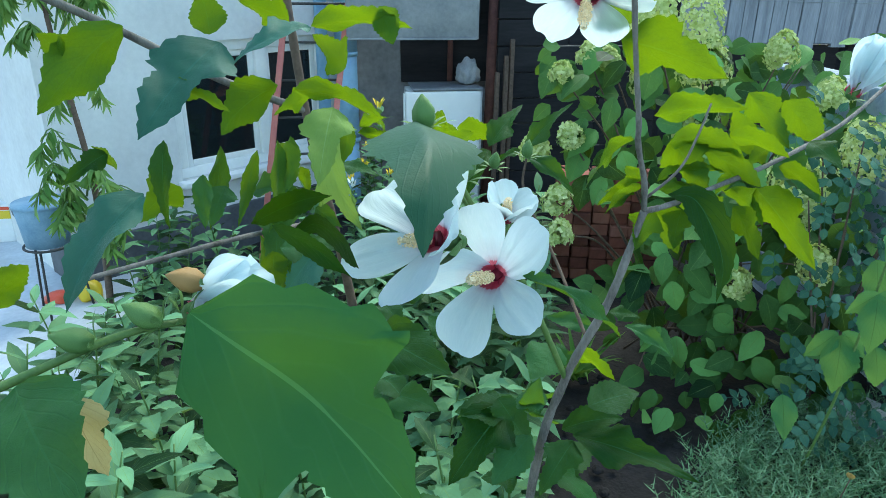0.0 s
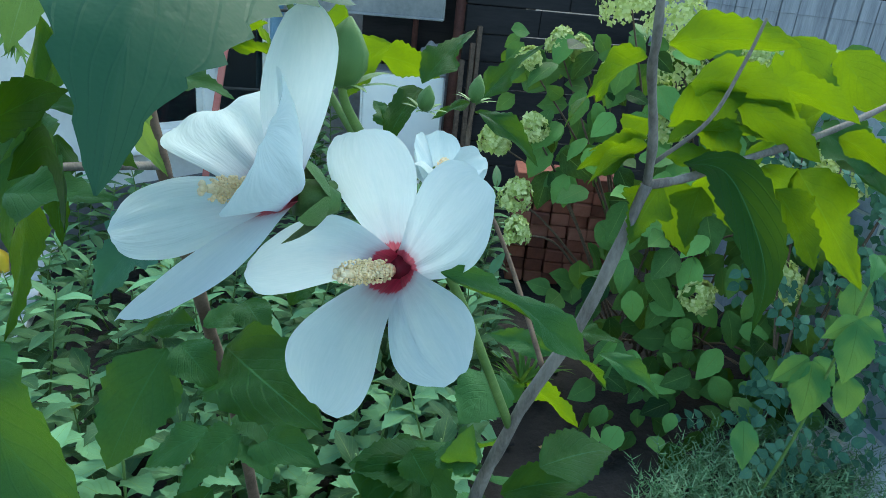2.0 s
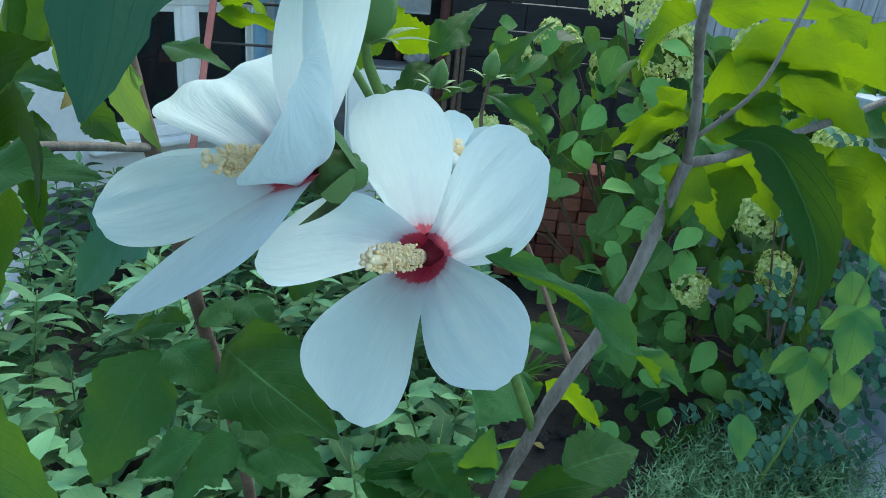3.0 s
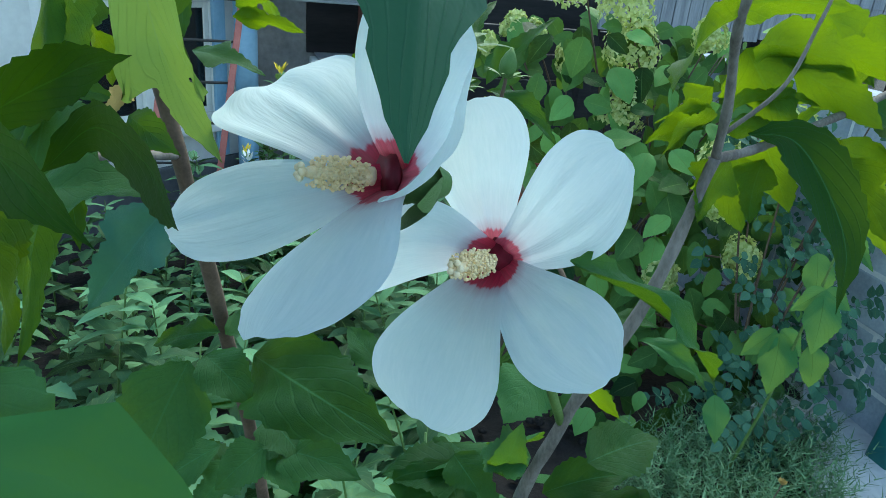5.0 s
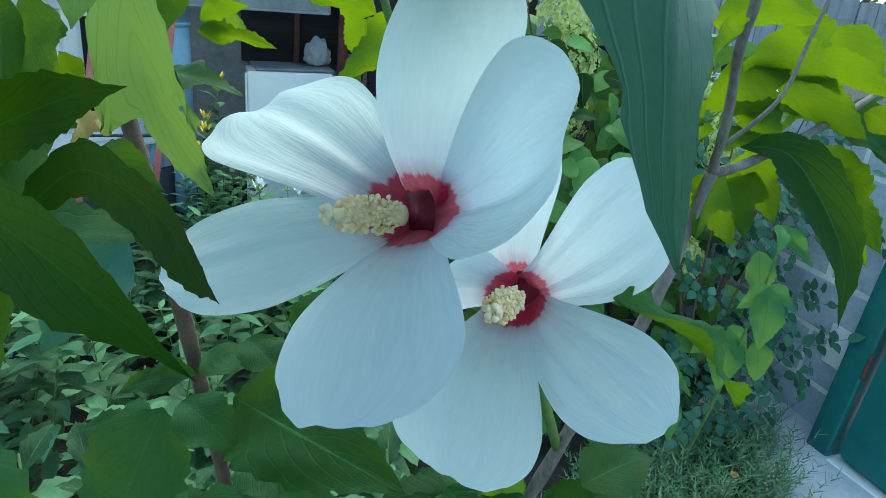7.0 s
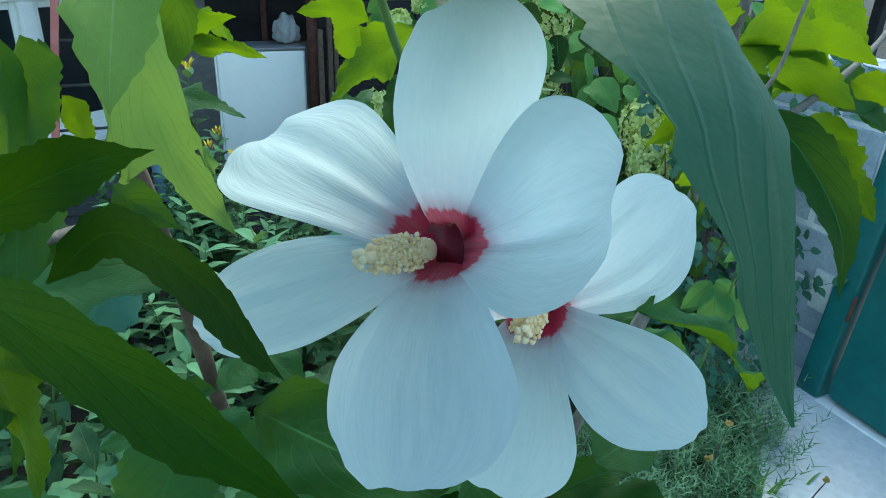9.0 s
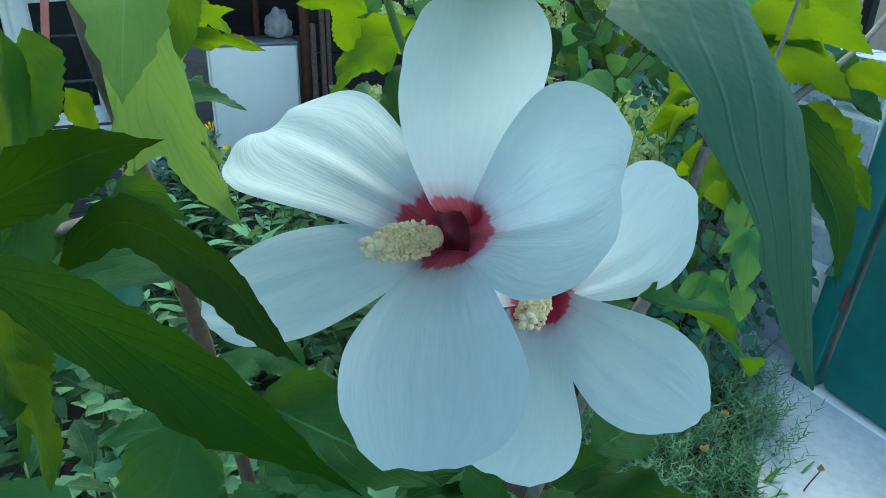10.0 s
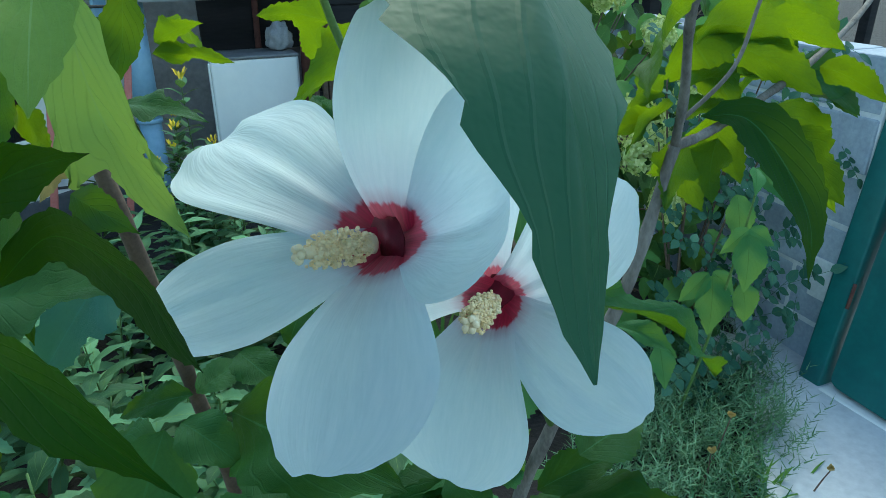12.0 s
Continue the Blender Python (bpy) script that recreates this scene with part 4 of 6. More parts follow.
hib_leaf((0.265, 0.803, 1.229), (0.310, 0.781, 1.202), 0.017, "ovate", (-0.10, -0.41, 0.91), 1)
hib_leaf((0.220, 0.821, 1.192), (0.260, 0.799, 1.164), 0.032, "lobed_young", (0.20, 0.81, 0.56), 0)
hib_leaf((0.212, 0.817, 1.177), (0.202, 0.837, 1.195), 0.022, "lobed", (-0.10, -0.41, 0.91), 1)
hib_leaf((0.193, 0.811, 1.207), (0.157, 0.779, 1.188), 0.044, "ovate", (-0.10, -0.41, 0.91), 2)
hib_leaf((0.155, 0.768, 1.155), (0.162, 0.762, 1.201), 0.025, "ovate", (-0.26, -0.74, 0.62), 1)
hib_leaf((0.123, 0.775, 1.171), (0.135, 0.753, 1.157), 0.028, "ovate", (-0.26, -0.74, 0.62), 0)
hib_leaf((-0.035, 0.788, 1.248), (-0.067, 0.753, 1.185), 0.050, "ovate", (-0.24, -0.75, 0.62), 0)
hib_leaf((-0.000, 0.792, 1.246), (0.058, 0.678, 1.264), 0.053, "ovate", (-0.24, -0.75, 0.62), 2)
hib_leaf((-0.026, 0.781, 1.255), (-0.002, 0.755, 1.238), 0.029, "ovate", (-0.13, -0.40, 0.91), 1)
hib_leaf((-0.018, 0.793, 1.262), (-0.057, 0.819, 1.241), 0.019, "ovate", (-0.13, -0.40, 0.91), 0)
hib_leaf((-0.016, 0.810, 1.251), (0.016, 0.825, 1.256), 0.022, "ovate", (-0.13, -0.40, 0.91), 0)
hib_leaf((0.006, 0.811, 1.165), (-0.026, 0.801, 1.143), 0.032, "ovate", (-0.13, -0.40, 0.91), 0)
hib_leaf((0.017, 0.815, 1.156), (0.062, 0.770, 1.164), 0.036, "ovate", (-0.13, -0.40, 0.91), 1)
hib_leaf((0.067, 0.751, 1.254), (0.052, 0.782, 1.267), 0.020, "ovate", (-0.10, -0.41, 0.91), 0)
hib_leaf((0.010, 0.818, 1.266), (0.027, 0.784, 1.256), 0.025, "ovate", (-0.17, -0.39, 0.90), 0)
hib_leaf((0.040, 0.826, 1.258), (0.061, 0.849, 1.278), 0.020, "ovate", (-0.17, -0.39, 0.90), 1)
hib_leaf((-0.097, 0.771, 1.363), (-0.096, 0.718, 1.294), 0.019, "long_young", (0.26, 0.79, 0.56), 0)
hib_leaf((-0.068, 0.812, 1.439), (-0.081, 0.778, 1.407), 0.018, "ovate_young", (0.35, 0.76, 0.54), 0)
hib_leaf((-0.078, 0.655, 1.379), (-0.072, 0.636, 1.348), 0.017, "ovate_young", (0.35, 0.76, 0.54), 0)
hib_leaf((-0.026, 0.788, 1.453), (-0.026, 0.762, 1.425), 0.016, "lobed", (-0.17, -0.37, 0.91), 0)
hib_leaf((-0.077, 0.796, 1.436), (-0.063, 0.771, 1.413), 0.017, "ovate_young", (0.26, 0.79, 0.56), 0)
hib_leaf((-0.079, 0.775, 1.385), (-0.072, 0.741, 1.336), 0.022, "lobed", (-0.10, -0.41, 0.91), 0)
hib_leaf((-0.105, 0.806, 1.390), (-0.056, 0.784, 1.392), 0.024, "lobed", (-0.10, -0.41, 0.91), 1)
hib_leaf((-0.105, 0.671, 1.436), (-0.114, 0.652, 1.413), 0.025, "lobed", (-0.08, -0.42, 0.90), 0)
hib_leaf((-0.046, 0.786, 1.478), (-0.077, 0.765, 1.466), 0.028, "lobed_young", (0.15, 0.81, 0.56), 0)
hib_leaf((-0.073, 0.740, 1.405), (-0.079, 0.697, 1.351), 0.037, "lobed", (-0.08, -0.42, 0.90), 1)
hib_leaf((-0.075, 0.756, 1.448), (-0.083, 0.706, 1.386), 0.018, "long_young", (0.20, 0.81, 0.56), 1)
hib_leaf((-0.173, 0.482, 1.402), (-0.135, 0.431, 1.373), 0.050, "ovate", (-0.13, -0.78, 0.62), 0)
hib_leaf((-0.220, 0.555, 1.403), (-0.183, 0.541, 1.436), 0.020, "ovate_young", (0.13, 0.82, 0.56), 0)
hib_leaf((0.095, 0.798, 1.441), (0.044, 0.781, 1.408), 0.032, "lobed_young", (0.35, 0.76, 0.54), 0)
hib_leaf((0.074, 0.809, 1.444), (0.038, 0.805, 1.449), 0.021, "lobed_young", (0.35, 0.76, 0.54), 1)
hib_leaf((0.006, 0.946, 1.436), (0.023, 0.904, 1.417), 0.015, "ovate_young", (0.35, 0.76, 0.54), 0)
hib_leaf((0.086, 0.859, 1.415), (0.070, 0.852, 1.442), 0.020, "ovate_young", (0.20, 0.81, 0.56), 1)
hib_leaf((0.102, 0.924, 1.419), (0.147, 0.908, 1.408), 0.031, "ovate_young", (0.20, 0.81, 0.56), 0)
hib_leaf((0.090, 0.881, 1.416), (0.074, 0.865, 1.395), 0.015, "ovate_young", (0.20, 0.81, 0.56), 0)
hib_leaf((-0.042, 0.734, 1.537), (0.032, 0.722, 1.536), 0.025, "ovate_young", (0.13, 0.82, 0.56), 1)
hib_leaf((0.008, 0.732, 1.551), (0.017, 0.719, 1.525), 0.023, "ovate_young", (0.13, 0.82, 0.56), 0)
hib_leaf((-0.054, 0.677, 1.500), (0.006, 0.670, 1.479), 0.023, "ovate_young", (0.13, 0.82, 0.56), 1)
hib_leaf((-0.131, 0.649, 1.508), (-0.091, 0.636, 1.493), 0.017, "lobed_young", (0.13, 0.82, 0.56), 0)
hib_leaf((0.198, 0.992, 1.373), (0.259, 1.002, 1.430), 0.030, "lobed", (-0.10, -0.41, 0.91), 0)
hib_leaf((0.198, 0.990, 1.368), (0.247, 0.941, 1.333), 0.022, "ovate", (-0.10, -0.41, 0.91), 1)
hib_leaf((0.194, 0.994, 1.375), (0.160, 0.995, 1.358), 0.015, "lobed", (-0.10, -0.41, 0.91), 0)
hib_leaf((0.123, 0.979, 1.352), (0.109, 1.012, 1.369), 0.024, "lobed", (-0.10, -0.41, 0.91), 0)
hib_leaf((0.118, 0.981, 1.354), (0.140, 1.005, 1.370), 0.022, "lobed", (-0.10, -0.41, 0.91), 1)
hib_leaf((0.131, 0.892, 1.405), (0.174, 0.923, 1.443), 0.030, "lobed", (-0.07, -0.42, 0.91), 0)
hib_leaf((0.130, 0.891, 1.402), (0.101, 0.857, 1.361), 0.024, "ovate", (-0.07, -0.42, 0.91), 1)
hib_leaf((-0.058, 0.747, 1.428), (-0.052, 0.737, 1.408), 0.012, "ovate_young", (0.20, 0.80, 0.56), 0)
hib_leaf((-0.025, 0.800, 1.415), (0.009, 0.787, 1.406), 0.021, "lobed", (-0.10, -0.41, 0.91), 0)
hib_leaf((-0.006, 0.888, 1.424), (0.036, 0.875, 1.418), 0.016, "lobed_young", (0.20, 0.80, 0.56), 0)
hib_leaf((-0.004, 0.890, 1.430), (0.023, 0.887, 1.439), 0.021, "lobed_young", (0.20, 0.80, 0.56), 1)
hib_leaf((-0.073, 0.687, 1.382), (-0.028, 0.679, 1.383), 0.036, "lobed", (-0.08, -0.42, 0.91), 2)
hib_leaf((-0.068, 0.757, 1.447), (-0.067, 0.731, 1.413), 0.020, "ovate_young", (0.15, 0.82, 0.56), 0)
hib_leaf((-0.114, 0.724, 1.452), (-0.121, 0.681, 1.400), 0.014, "long_young", (0.15, 0.82, 0.56), 0)
hib_leaf((-0.088, 0.728, 1.447), (-0.104, 0.698, 1.395), 0.012, "long_young", (0.15, 0.82, 0.56), 1)
hib_leaf((-0.077, 0.668, 1.387), (-0.079, 0.648, 1.363), 0.022, "ovate_young", (0.15, 0.82, 0.56), 1)
hib_leaf((-0.059, 0.759, 1.538), (-0.094, 0.749, 1.554), 0.030, "lobed_young", (0.13, 0.82, 0.56), 0)
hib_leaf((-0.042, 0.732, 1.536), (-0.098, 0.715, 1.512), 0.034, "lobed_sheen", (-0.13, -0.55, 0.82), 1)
hib_leaf((-0.109, 0.700, 1.534), (-0.113, 0.701, 1.563), 0.026, "ovate_young", (0.13, 0.82, 0.56), 1)
hib_leaf((-0.128, 0.616, 1.481), (-0.127, 0.596, 1.432), 0.014, "long", (-0.13, -0.78, 0.62), 1)
hib_leaf((-0.110, 0.625, 1.457), (-0.110, 0.612, 1.426), 0.012, "ovate", (-0.07, -0.42, 0.91), 0)
hib_leaf((-0.174, 0.660, 1.464), (-0.200, 0.646, 1.447), 0.018, "lobed", (-0.13, -0.78, 0.62), 0)
hib_leaf((-0.169, 0.655, 1.454), (-0.185, 0.663, 1.468), 0.013, "ovate_young", (0.13, 0.82, 0.56), 0)
hib_leaf((-0.200, 0.688, 1.522), (-0.213, 0.685, 1.536), 0.022, "ovate_young", (0.13, 0.82, 0.56), 0)
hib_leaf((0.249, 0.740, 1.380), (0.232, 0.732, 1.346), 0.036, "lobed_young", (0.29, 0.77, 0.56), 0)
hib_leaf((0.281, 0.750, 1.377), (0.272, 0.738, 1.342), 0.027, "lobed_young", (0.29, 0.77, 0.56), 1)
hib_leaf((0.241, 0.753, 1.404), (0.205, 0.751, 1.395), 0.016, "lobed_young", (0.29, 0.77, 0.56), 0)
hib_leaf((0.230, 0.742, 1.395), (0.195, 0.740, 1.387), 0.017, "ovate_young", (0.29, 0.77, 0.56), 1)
hib_leaf((0.204, 0.766, 1.123), (0.314, 0.697, 1.105), 0.049, "lobed", (-0.07, -0.42, 0.91), 0)
hib_leaf((0.204, 0.763, 1.118), (0.160, 0.732, 1.076), 0.041, "lobed", (-0.07, -0.42, 0.91), 1)
hib_leaf((0.199, 0.786, 1.116), (0.266, 0.780, 1.128), 0.031, "ovate", (-0.07, -0.42, 0.91), 1)
hib_leaf((0.135, 0.788, 1.150), (0.066, 0.735, 1.100), 0.064, "lobed", (-0.07, -0.42, 0.91), 0)
hib_leaf((0.128, 0.811, 1.150), (0.162, 0.766, 1.106), 0.054, "lobed", (-0.07, -0.42, 0.91), 2)
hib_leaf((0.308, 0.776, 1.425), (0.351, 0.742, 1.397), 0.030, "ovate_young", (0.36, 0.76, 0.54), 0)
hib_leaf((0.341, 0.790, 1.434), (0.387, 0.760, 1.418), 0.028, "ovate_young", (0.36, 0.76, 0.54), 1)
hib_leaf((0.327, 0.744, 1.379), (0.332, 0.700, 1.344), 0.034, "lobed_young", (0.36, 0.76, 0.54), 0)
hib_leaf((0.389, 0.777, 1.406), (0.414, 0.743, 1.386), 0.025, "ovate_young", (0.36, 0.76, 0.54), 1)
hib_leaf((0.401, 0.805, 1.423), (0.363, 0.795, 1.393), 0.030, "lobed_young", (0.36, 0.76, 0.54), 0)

# blooms
bloom((0.0818, 0.652, 1.3647), (-0.599, -0.739, 0.309), (0.0, 0.25, 1.0), [
    (-11.0, 0.0669, 0.0363, 41.5, -0.40, 0.022, 6.1, 0.094, 0.025), (57.1, 0.0636, 0.0373, 24.9, 0.40, 0.018, 11.3, -0.199, -0.096),
    (132.2, 0.0670, 0.0359, 36.6, 0.48, 0.018, -8.4, -0.058, -0.009), (185.4, 0.0638, 0.0549, 29.7, 0.72, 0.018, 17.5, -0.025, -0.074),
    (298.7, 0.0618, 0.0396, 61.5, -0.75, 0.022, -12.6, -0.139, 0.124)],
    "open white bloom with a crimson eye", pistil=0.036, droop=0.02)
bloom((0.0336, 0.6343, 1.4026), (-0.961, -0.219, 0.168), (0.0, 0.2, 1.0), [
    (-9.5, 0.0665, 0.0660, 8.3, 1.31, 0.018, -3.5, 0.167, 0.206), (78.0, 0.0829, 0.0432, 19.1, -0.62, 0.015, -16.2, 0.026, -0.248),
    (168.0, 0.0702, 0.0630, 54.5, 0.17, 0.018, -6.8, -0.513, 0.085), (250.6, 0.0757, 0.0310, 47.9, 0.29, 0.02, -5.6, -0.057, 0.129),
    (270.1, 0.0992, 0.0587, 18.7, 0.52, 0.02, 56.0, 0.057, -0.029)],
    "large open white bloom with a crimson eye and pleated petals", pistil=0.021, droop=0.04)
bloom((0.160, 0.712, 1.556), (-0.25, -0.62, -0.74), (0.0, -0.5, 1.0), [
    (0, 0.048, 0.036, 18, 0.6, 0.05, 0), (70, 0.048, 0.038, 14, 0.7, 0.05, 4), (145, 0.048, 0.038, 14, 0.7, 0.05, 0),
    (215, 0.048, 0.038, 14, 0.7, 0.05, 4), (288, 0.048, 0.038, 18, 0.6, 0.05, 0)],
    "half-hidden white bloom hanging downwards", pistil=0.02, droop=0.1)
bloom((0.143, 0.856, 1.340), (0.05, -0.35, 0.93), (0.0, 1.0, 0.3), [
    (0, 0.044, 0.036, 62, 0.7, 0.05, 0), (72, 0.044, 0.038, 58, 0.8, 0.05, 5), (144, 0.044, 0.038, 55, 0.8, 0.05, 0),
    (216, 0.044, 0.038, 58, 0.7, 0.05, 5), (288, 0.044, 0.036, 62, 0.7, 0.05, 0)],
    "half-open white bloom behind the others", pistil=0.02, droop=0.0)
bud((0.478, 0.815, 1.462), (0.2, -0.3, 0.9), 0.02, 0.014, None, 0.058, "flower")
bud((-0.112, 0.540, 1.402), (0.75, -0.1, 0.42), 0.02, 0.014, None, 0.046, "flower")
bud((0.037, 0.690, 1.468), (-0.1, 0, 1), 0.026, 0.018)
bud((0.059, 0.659, 1.438), (0.1, -0.1, 1), 0.026, 0.019)
bud((-0.098, 0.535, 1.423), (-0.9, -0.1, 0.35), 0.020, 0.0135, BUD_TIP)
bud((-0.118, 0.518, 1.410), (-0.8, 0.1, 0.5), 0.021, 0.013)
bud((-0.150, 0.516, 1.402), (-0.8, -0.2, 0.4), 0.021, 0.013)
bud((-0.165, 0.508, 1.380), (-0.8, -0.1, 0.1), 0.021, 0.013)
bud((0.165, 0.866, 1.398), (0.1, 0, 1), 0.02, 0.012)
bud((0.125, 0.842, 1.395), (0.1, -0.2, 1), 0.018, 0.012)
hib_stem([(0.187, 0.757, 1.2), (0.13, 0.735, 1.32), (0.085, 0.70, 1.39), (0.064, 0.672, 1.425), (0.059, 0.659, 1.44)], 0.0032, 0.0016, GREEN_STEM, "twig", 0.03)
hib_stem([(0.075, 0.69, 1.40), (0.05, 0.695, 1.44), (0.037, 0.690, 1.47)], 0.0018, 0.0013, GREEN_STEM, "twig", 0.0)
hib_stem([(0.07, 0.69, 1.40), (0.06, 0.665, 1.398), (0.049, 0.644, 1.402)], 0.0022, 0.002, GREEN_STEM, "twig", 0.0)
hib_stem([(0.11, 0.72, 1.36), (0.10, 0.69, 1.358), (0.089, 0.664, 1.362)], 0.0022, 0.002, GREEN_STEM, "twig", 0.0)
hib_stem([(0.20, 0.745, 1.25), (0.19, 0.82, 1.30), (0.165, 0.865, 1.36), (0.165, 0.866, 1.40)], 0.0019, 0.0012, BROWN_STEM, "twig", 0.03)
hib_stem([(0.165, 0.865, 1.36), (0.145, 0.858, 1.345), (0.138, 0.855, 1.353)], 0.0016, 0.0014, GREEN_STEM, "twig", 0.0)
hib_stem([(0.216, 0.70, 1.56), (0.19, 0.71, 1.575), (0.168, 0.715, 1.562)], 0.0018, 0.0015, GREEN_STEM, "twig", 0.0)
hib_stem([FORK + Vector((0.0, 0, 0.012)), (0.262, 0.73, 1.42), (0.278, 0.735, 1.45), (0.285, 0.735, 1.475)], 0.0013, 0.0009, BARK, "twig", 0.05)
hib_stem([(-0.42, 0.46, 1.33), (-0.3, 0.48, 1.355), (-0.2, 0.505, 1.385), (-0.14, 0.517, 1.405), (-0.105, 0.538, 1.402)], 0.0030, 0.0018, GREEN_STEM, "branch", 0.05)
hib_stem([(-0.035, 0.81, 1.36), (-0.07, 0.75, 1.375), (-0.11, 0.70, 1.385), (-0.2, 0.62, 1.39)], 0.0026, 0.0016, BARK, "twig", 0.05)
# fallen and withered leaves on the shrub
for _b, _t, _w in (((-0.165, 0.508, 1.380), (-0.150, 0.500, 1.335), 0.034), ((-0.048, 0.755, 1.405), (-0.058, 0.742, 1.393), 0.010)):
    _ob = hib_leaf(_b, _t, _w, "lobed", (-0.1, -0.95, 0.2), 2)
    _ob.data = _ob.data.copy()
    _ob.data.materials[0] = DRY_LEAF
    tagged(_ob, "withered yellow-brown leaf")


def filler_leaves():
    """The rest of the foliage along the lower stems, below the blooms."""
    rng = random.Random(21)
    lines = [[(0.155, 0.82, 0.55), (0.17, 0.785, 1.05), (0.187, 0.757, 1.17)], [(0.03, 0.95, 0.6), (0.005, 0.90, 1.05), (-0.012, 0.85, 1.2)]]
    for line in lines:
        pts = curve_points(line, 12)
        for k in range(26):
            p = rng.choice(pts)
            a = rng.uniform(0, 2 * math.pi)
            out = Vector((math.cos(a), math.sin(a) * 0.8, 0.1))
            b = p + out * rng.uniform(0.01, 0.05)
            t = b + out * rng.uniform(0.04, 0.07) + Vector((0, 0, rng.uniform(-0.05, 0.01)))
            hib_leaf(b, t, rng.uniform(0.035, 0.055), rng.choice(("lobed", "ovate")), (out.x * 0.4, out.y * 0.4 - 0.2, 0.85))


filler_leaves()


def shading_crown_leaves():
    """Unseen foliage above, added for its shade, on stems that go on upwards."""
    rng = random.Random(33)
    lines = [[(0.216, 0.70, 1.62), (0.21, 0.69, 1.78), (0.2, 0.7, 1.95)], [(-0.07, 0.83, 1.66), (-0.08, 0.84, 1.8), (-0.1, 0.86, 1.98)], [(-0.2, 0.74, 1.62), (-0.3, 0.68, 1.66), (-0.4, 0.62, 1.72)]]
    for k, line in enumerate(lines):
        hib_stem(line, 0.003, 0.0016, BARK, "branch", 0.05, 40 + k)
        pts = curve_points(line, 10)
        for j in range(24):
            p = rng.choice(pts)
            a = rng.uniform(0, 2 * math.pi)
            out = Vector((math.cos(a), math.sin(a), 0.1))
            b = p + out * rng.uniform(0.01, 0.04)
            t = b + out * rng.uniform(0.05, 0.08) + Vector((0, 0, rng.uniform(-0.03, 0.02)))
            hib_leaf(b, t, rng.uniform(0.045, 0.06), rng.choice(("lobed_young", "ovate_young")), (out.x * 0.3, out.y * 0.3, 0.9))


shading_crown_leaves()

# ---- hydrangea ----
def rounded_leaf_meshes(material, count, name):
    rng = random.Random(31)
    return [mesh_of(sheet(ROUND_LEAF, 16, 6, rng.uniform(0.2, 0.7), rng.uniform(0.10, 0.3), rng.uniform(-0.2, 0.2), 0.06, 14, 0.05, seed=k), name, material) for k in range(count)]


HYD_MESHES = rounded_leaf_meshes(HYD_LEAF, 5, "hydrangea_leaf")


def leaf_object(name, me, parent, base, tip, normal, width, origin):
    ob = part_of(name, me, None, parent)
    ob.matrix_local = Matrix.Translation(-Vector(origin)) @ frame_matrix(base, tip, normal, width)
    return ob


def flower_head(parent, origin, at, radius, height, seed):
    """A blunt cone of many small four-petalled florets."""
    rng = random.Random(seed)
    bm = bmesh.new()
    n = int(90 + 2000 * radius)
    for k in range(n):
        v = (k + 0.5) / n
        a = k * 2.39996
        rr = radius * (1.08 - 0.3 * v) * (0.35 + 1.3 * math.sqrt(max(0.0, 1 - (1.7 * v - 0.75) ** 2)) * 0.6) * rng.uniform(0.82, 1.14)
        p = Vector((math.cos(a) * rr, math.sin(a) * rr, (v - 0.35) * height * rng.uniform(0.95, 1.05)))
        lump = noise.noise(p * (1.6 / radius) + Vector((seed, 0, 0)))
        if lump < -0.22:
            continue
        p *= 1 + 0.30 * lump
        out = Vector((math.cos(a), math.sin(a), 1.6 * (v - 0.35))).normalized()
        s = rng.uniform(0.010, 0.018)
        side = out.orthogonal().normalized()
        turn = rng.uniform(0, 1.5)
        for q in range(4):
            d = Matrix.Rotation(turn + q * math.pi / 2, 3, out) @ side
            m = frame_matrix(p, p + (d + out * 0.35) * s, out - d * 0.3, s)
            sheet(lerp_outline((0, 0.1), (0.5, 0.45), (0.85, 0.36), (1, 0.1)), 2, 2, bm=bm, m=m)
    ob = part("flower_head", bm, HYD_FLORET, parent, "pale green cone-shaped flower head", smooth=False)
    ob.location = Vector(at) - Vector(origin)
    ob.rotation_euler = (rng.uniform(-0.5, 0.3), rng.uniform(-0.4, 0.4), 0)
    return ob


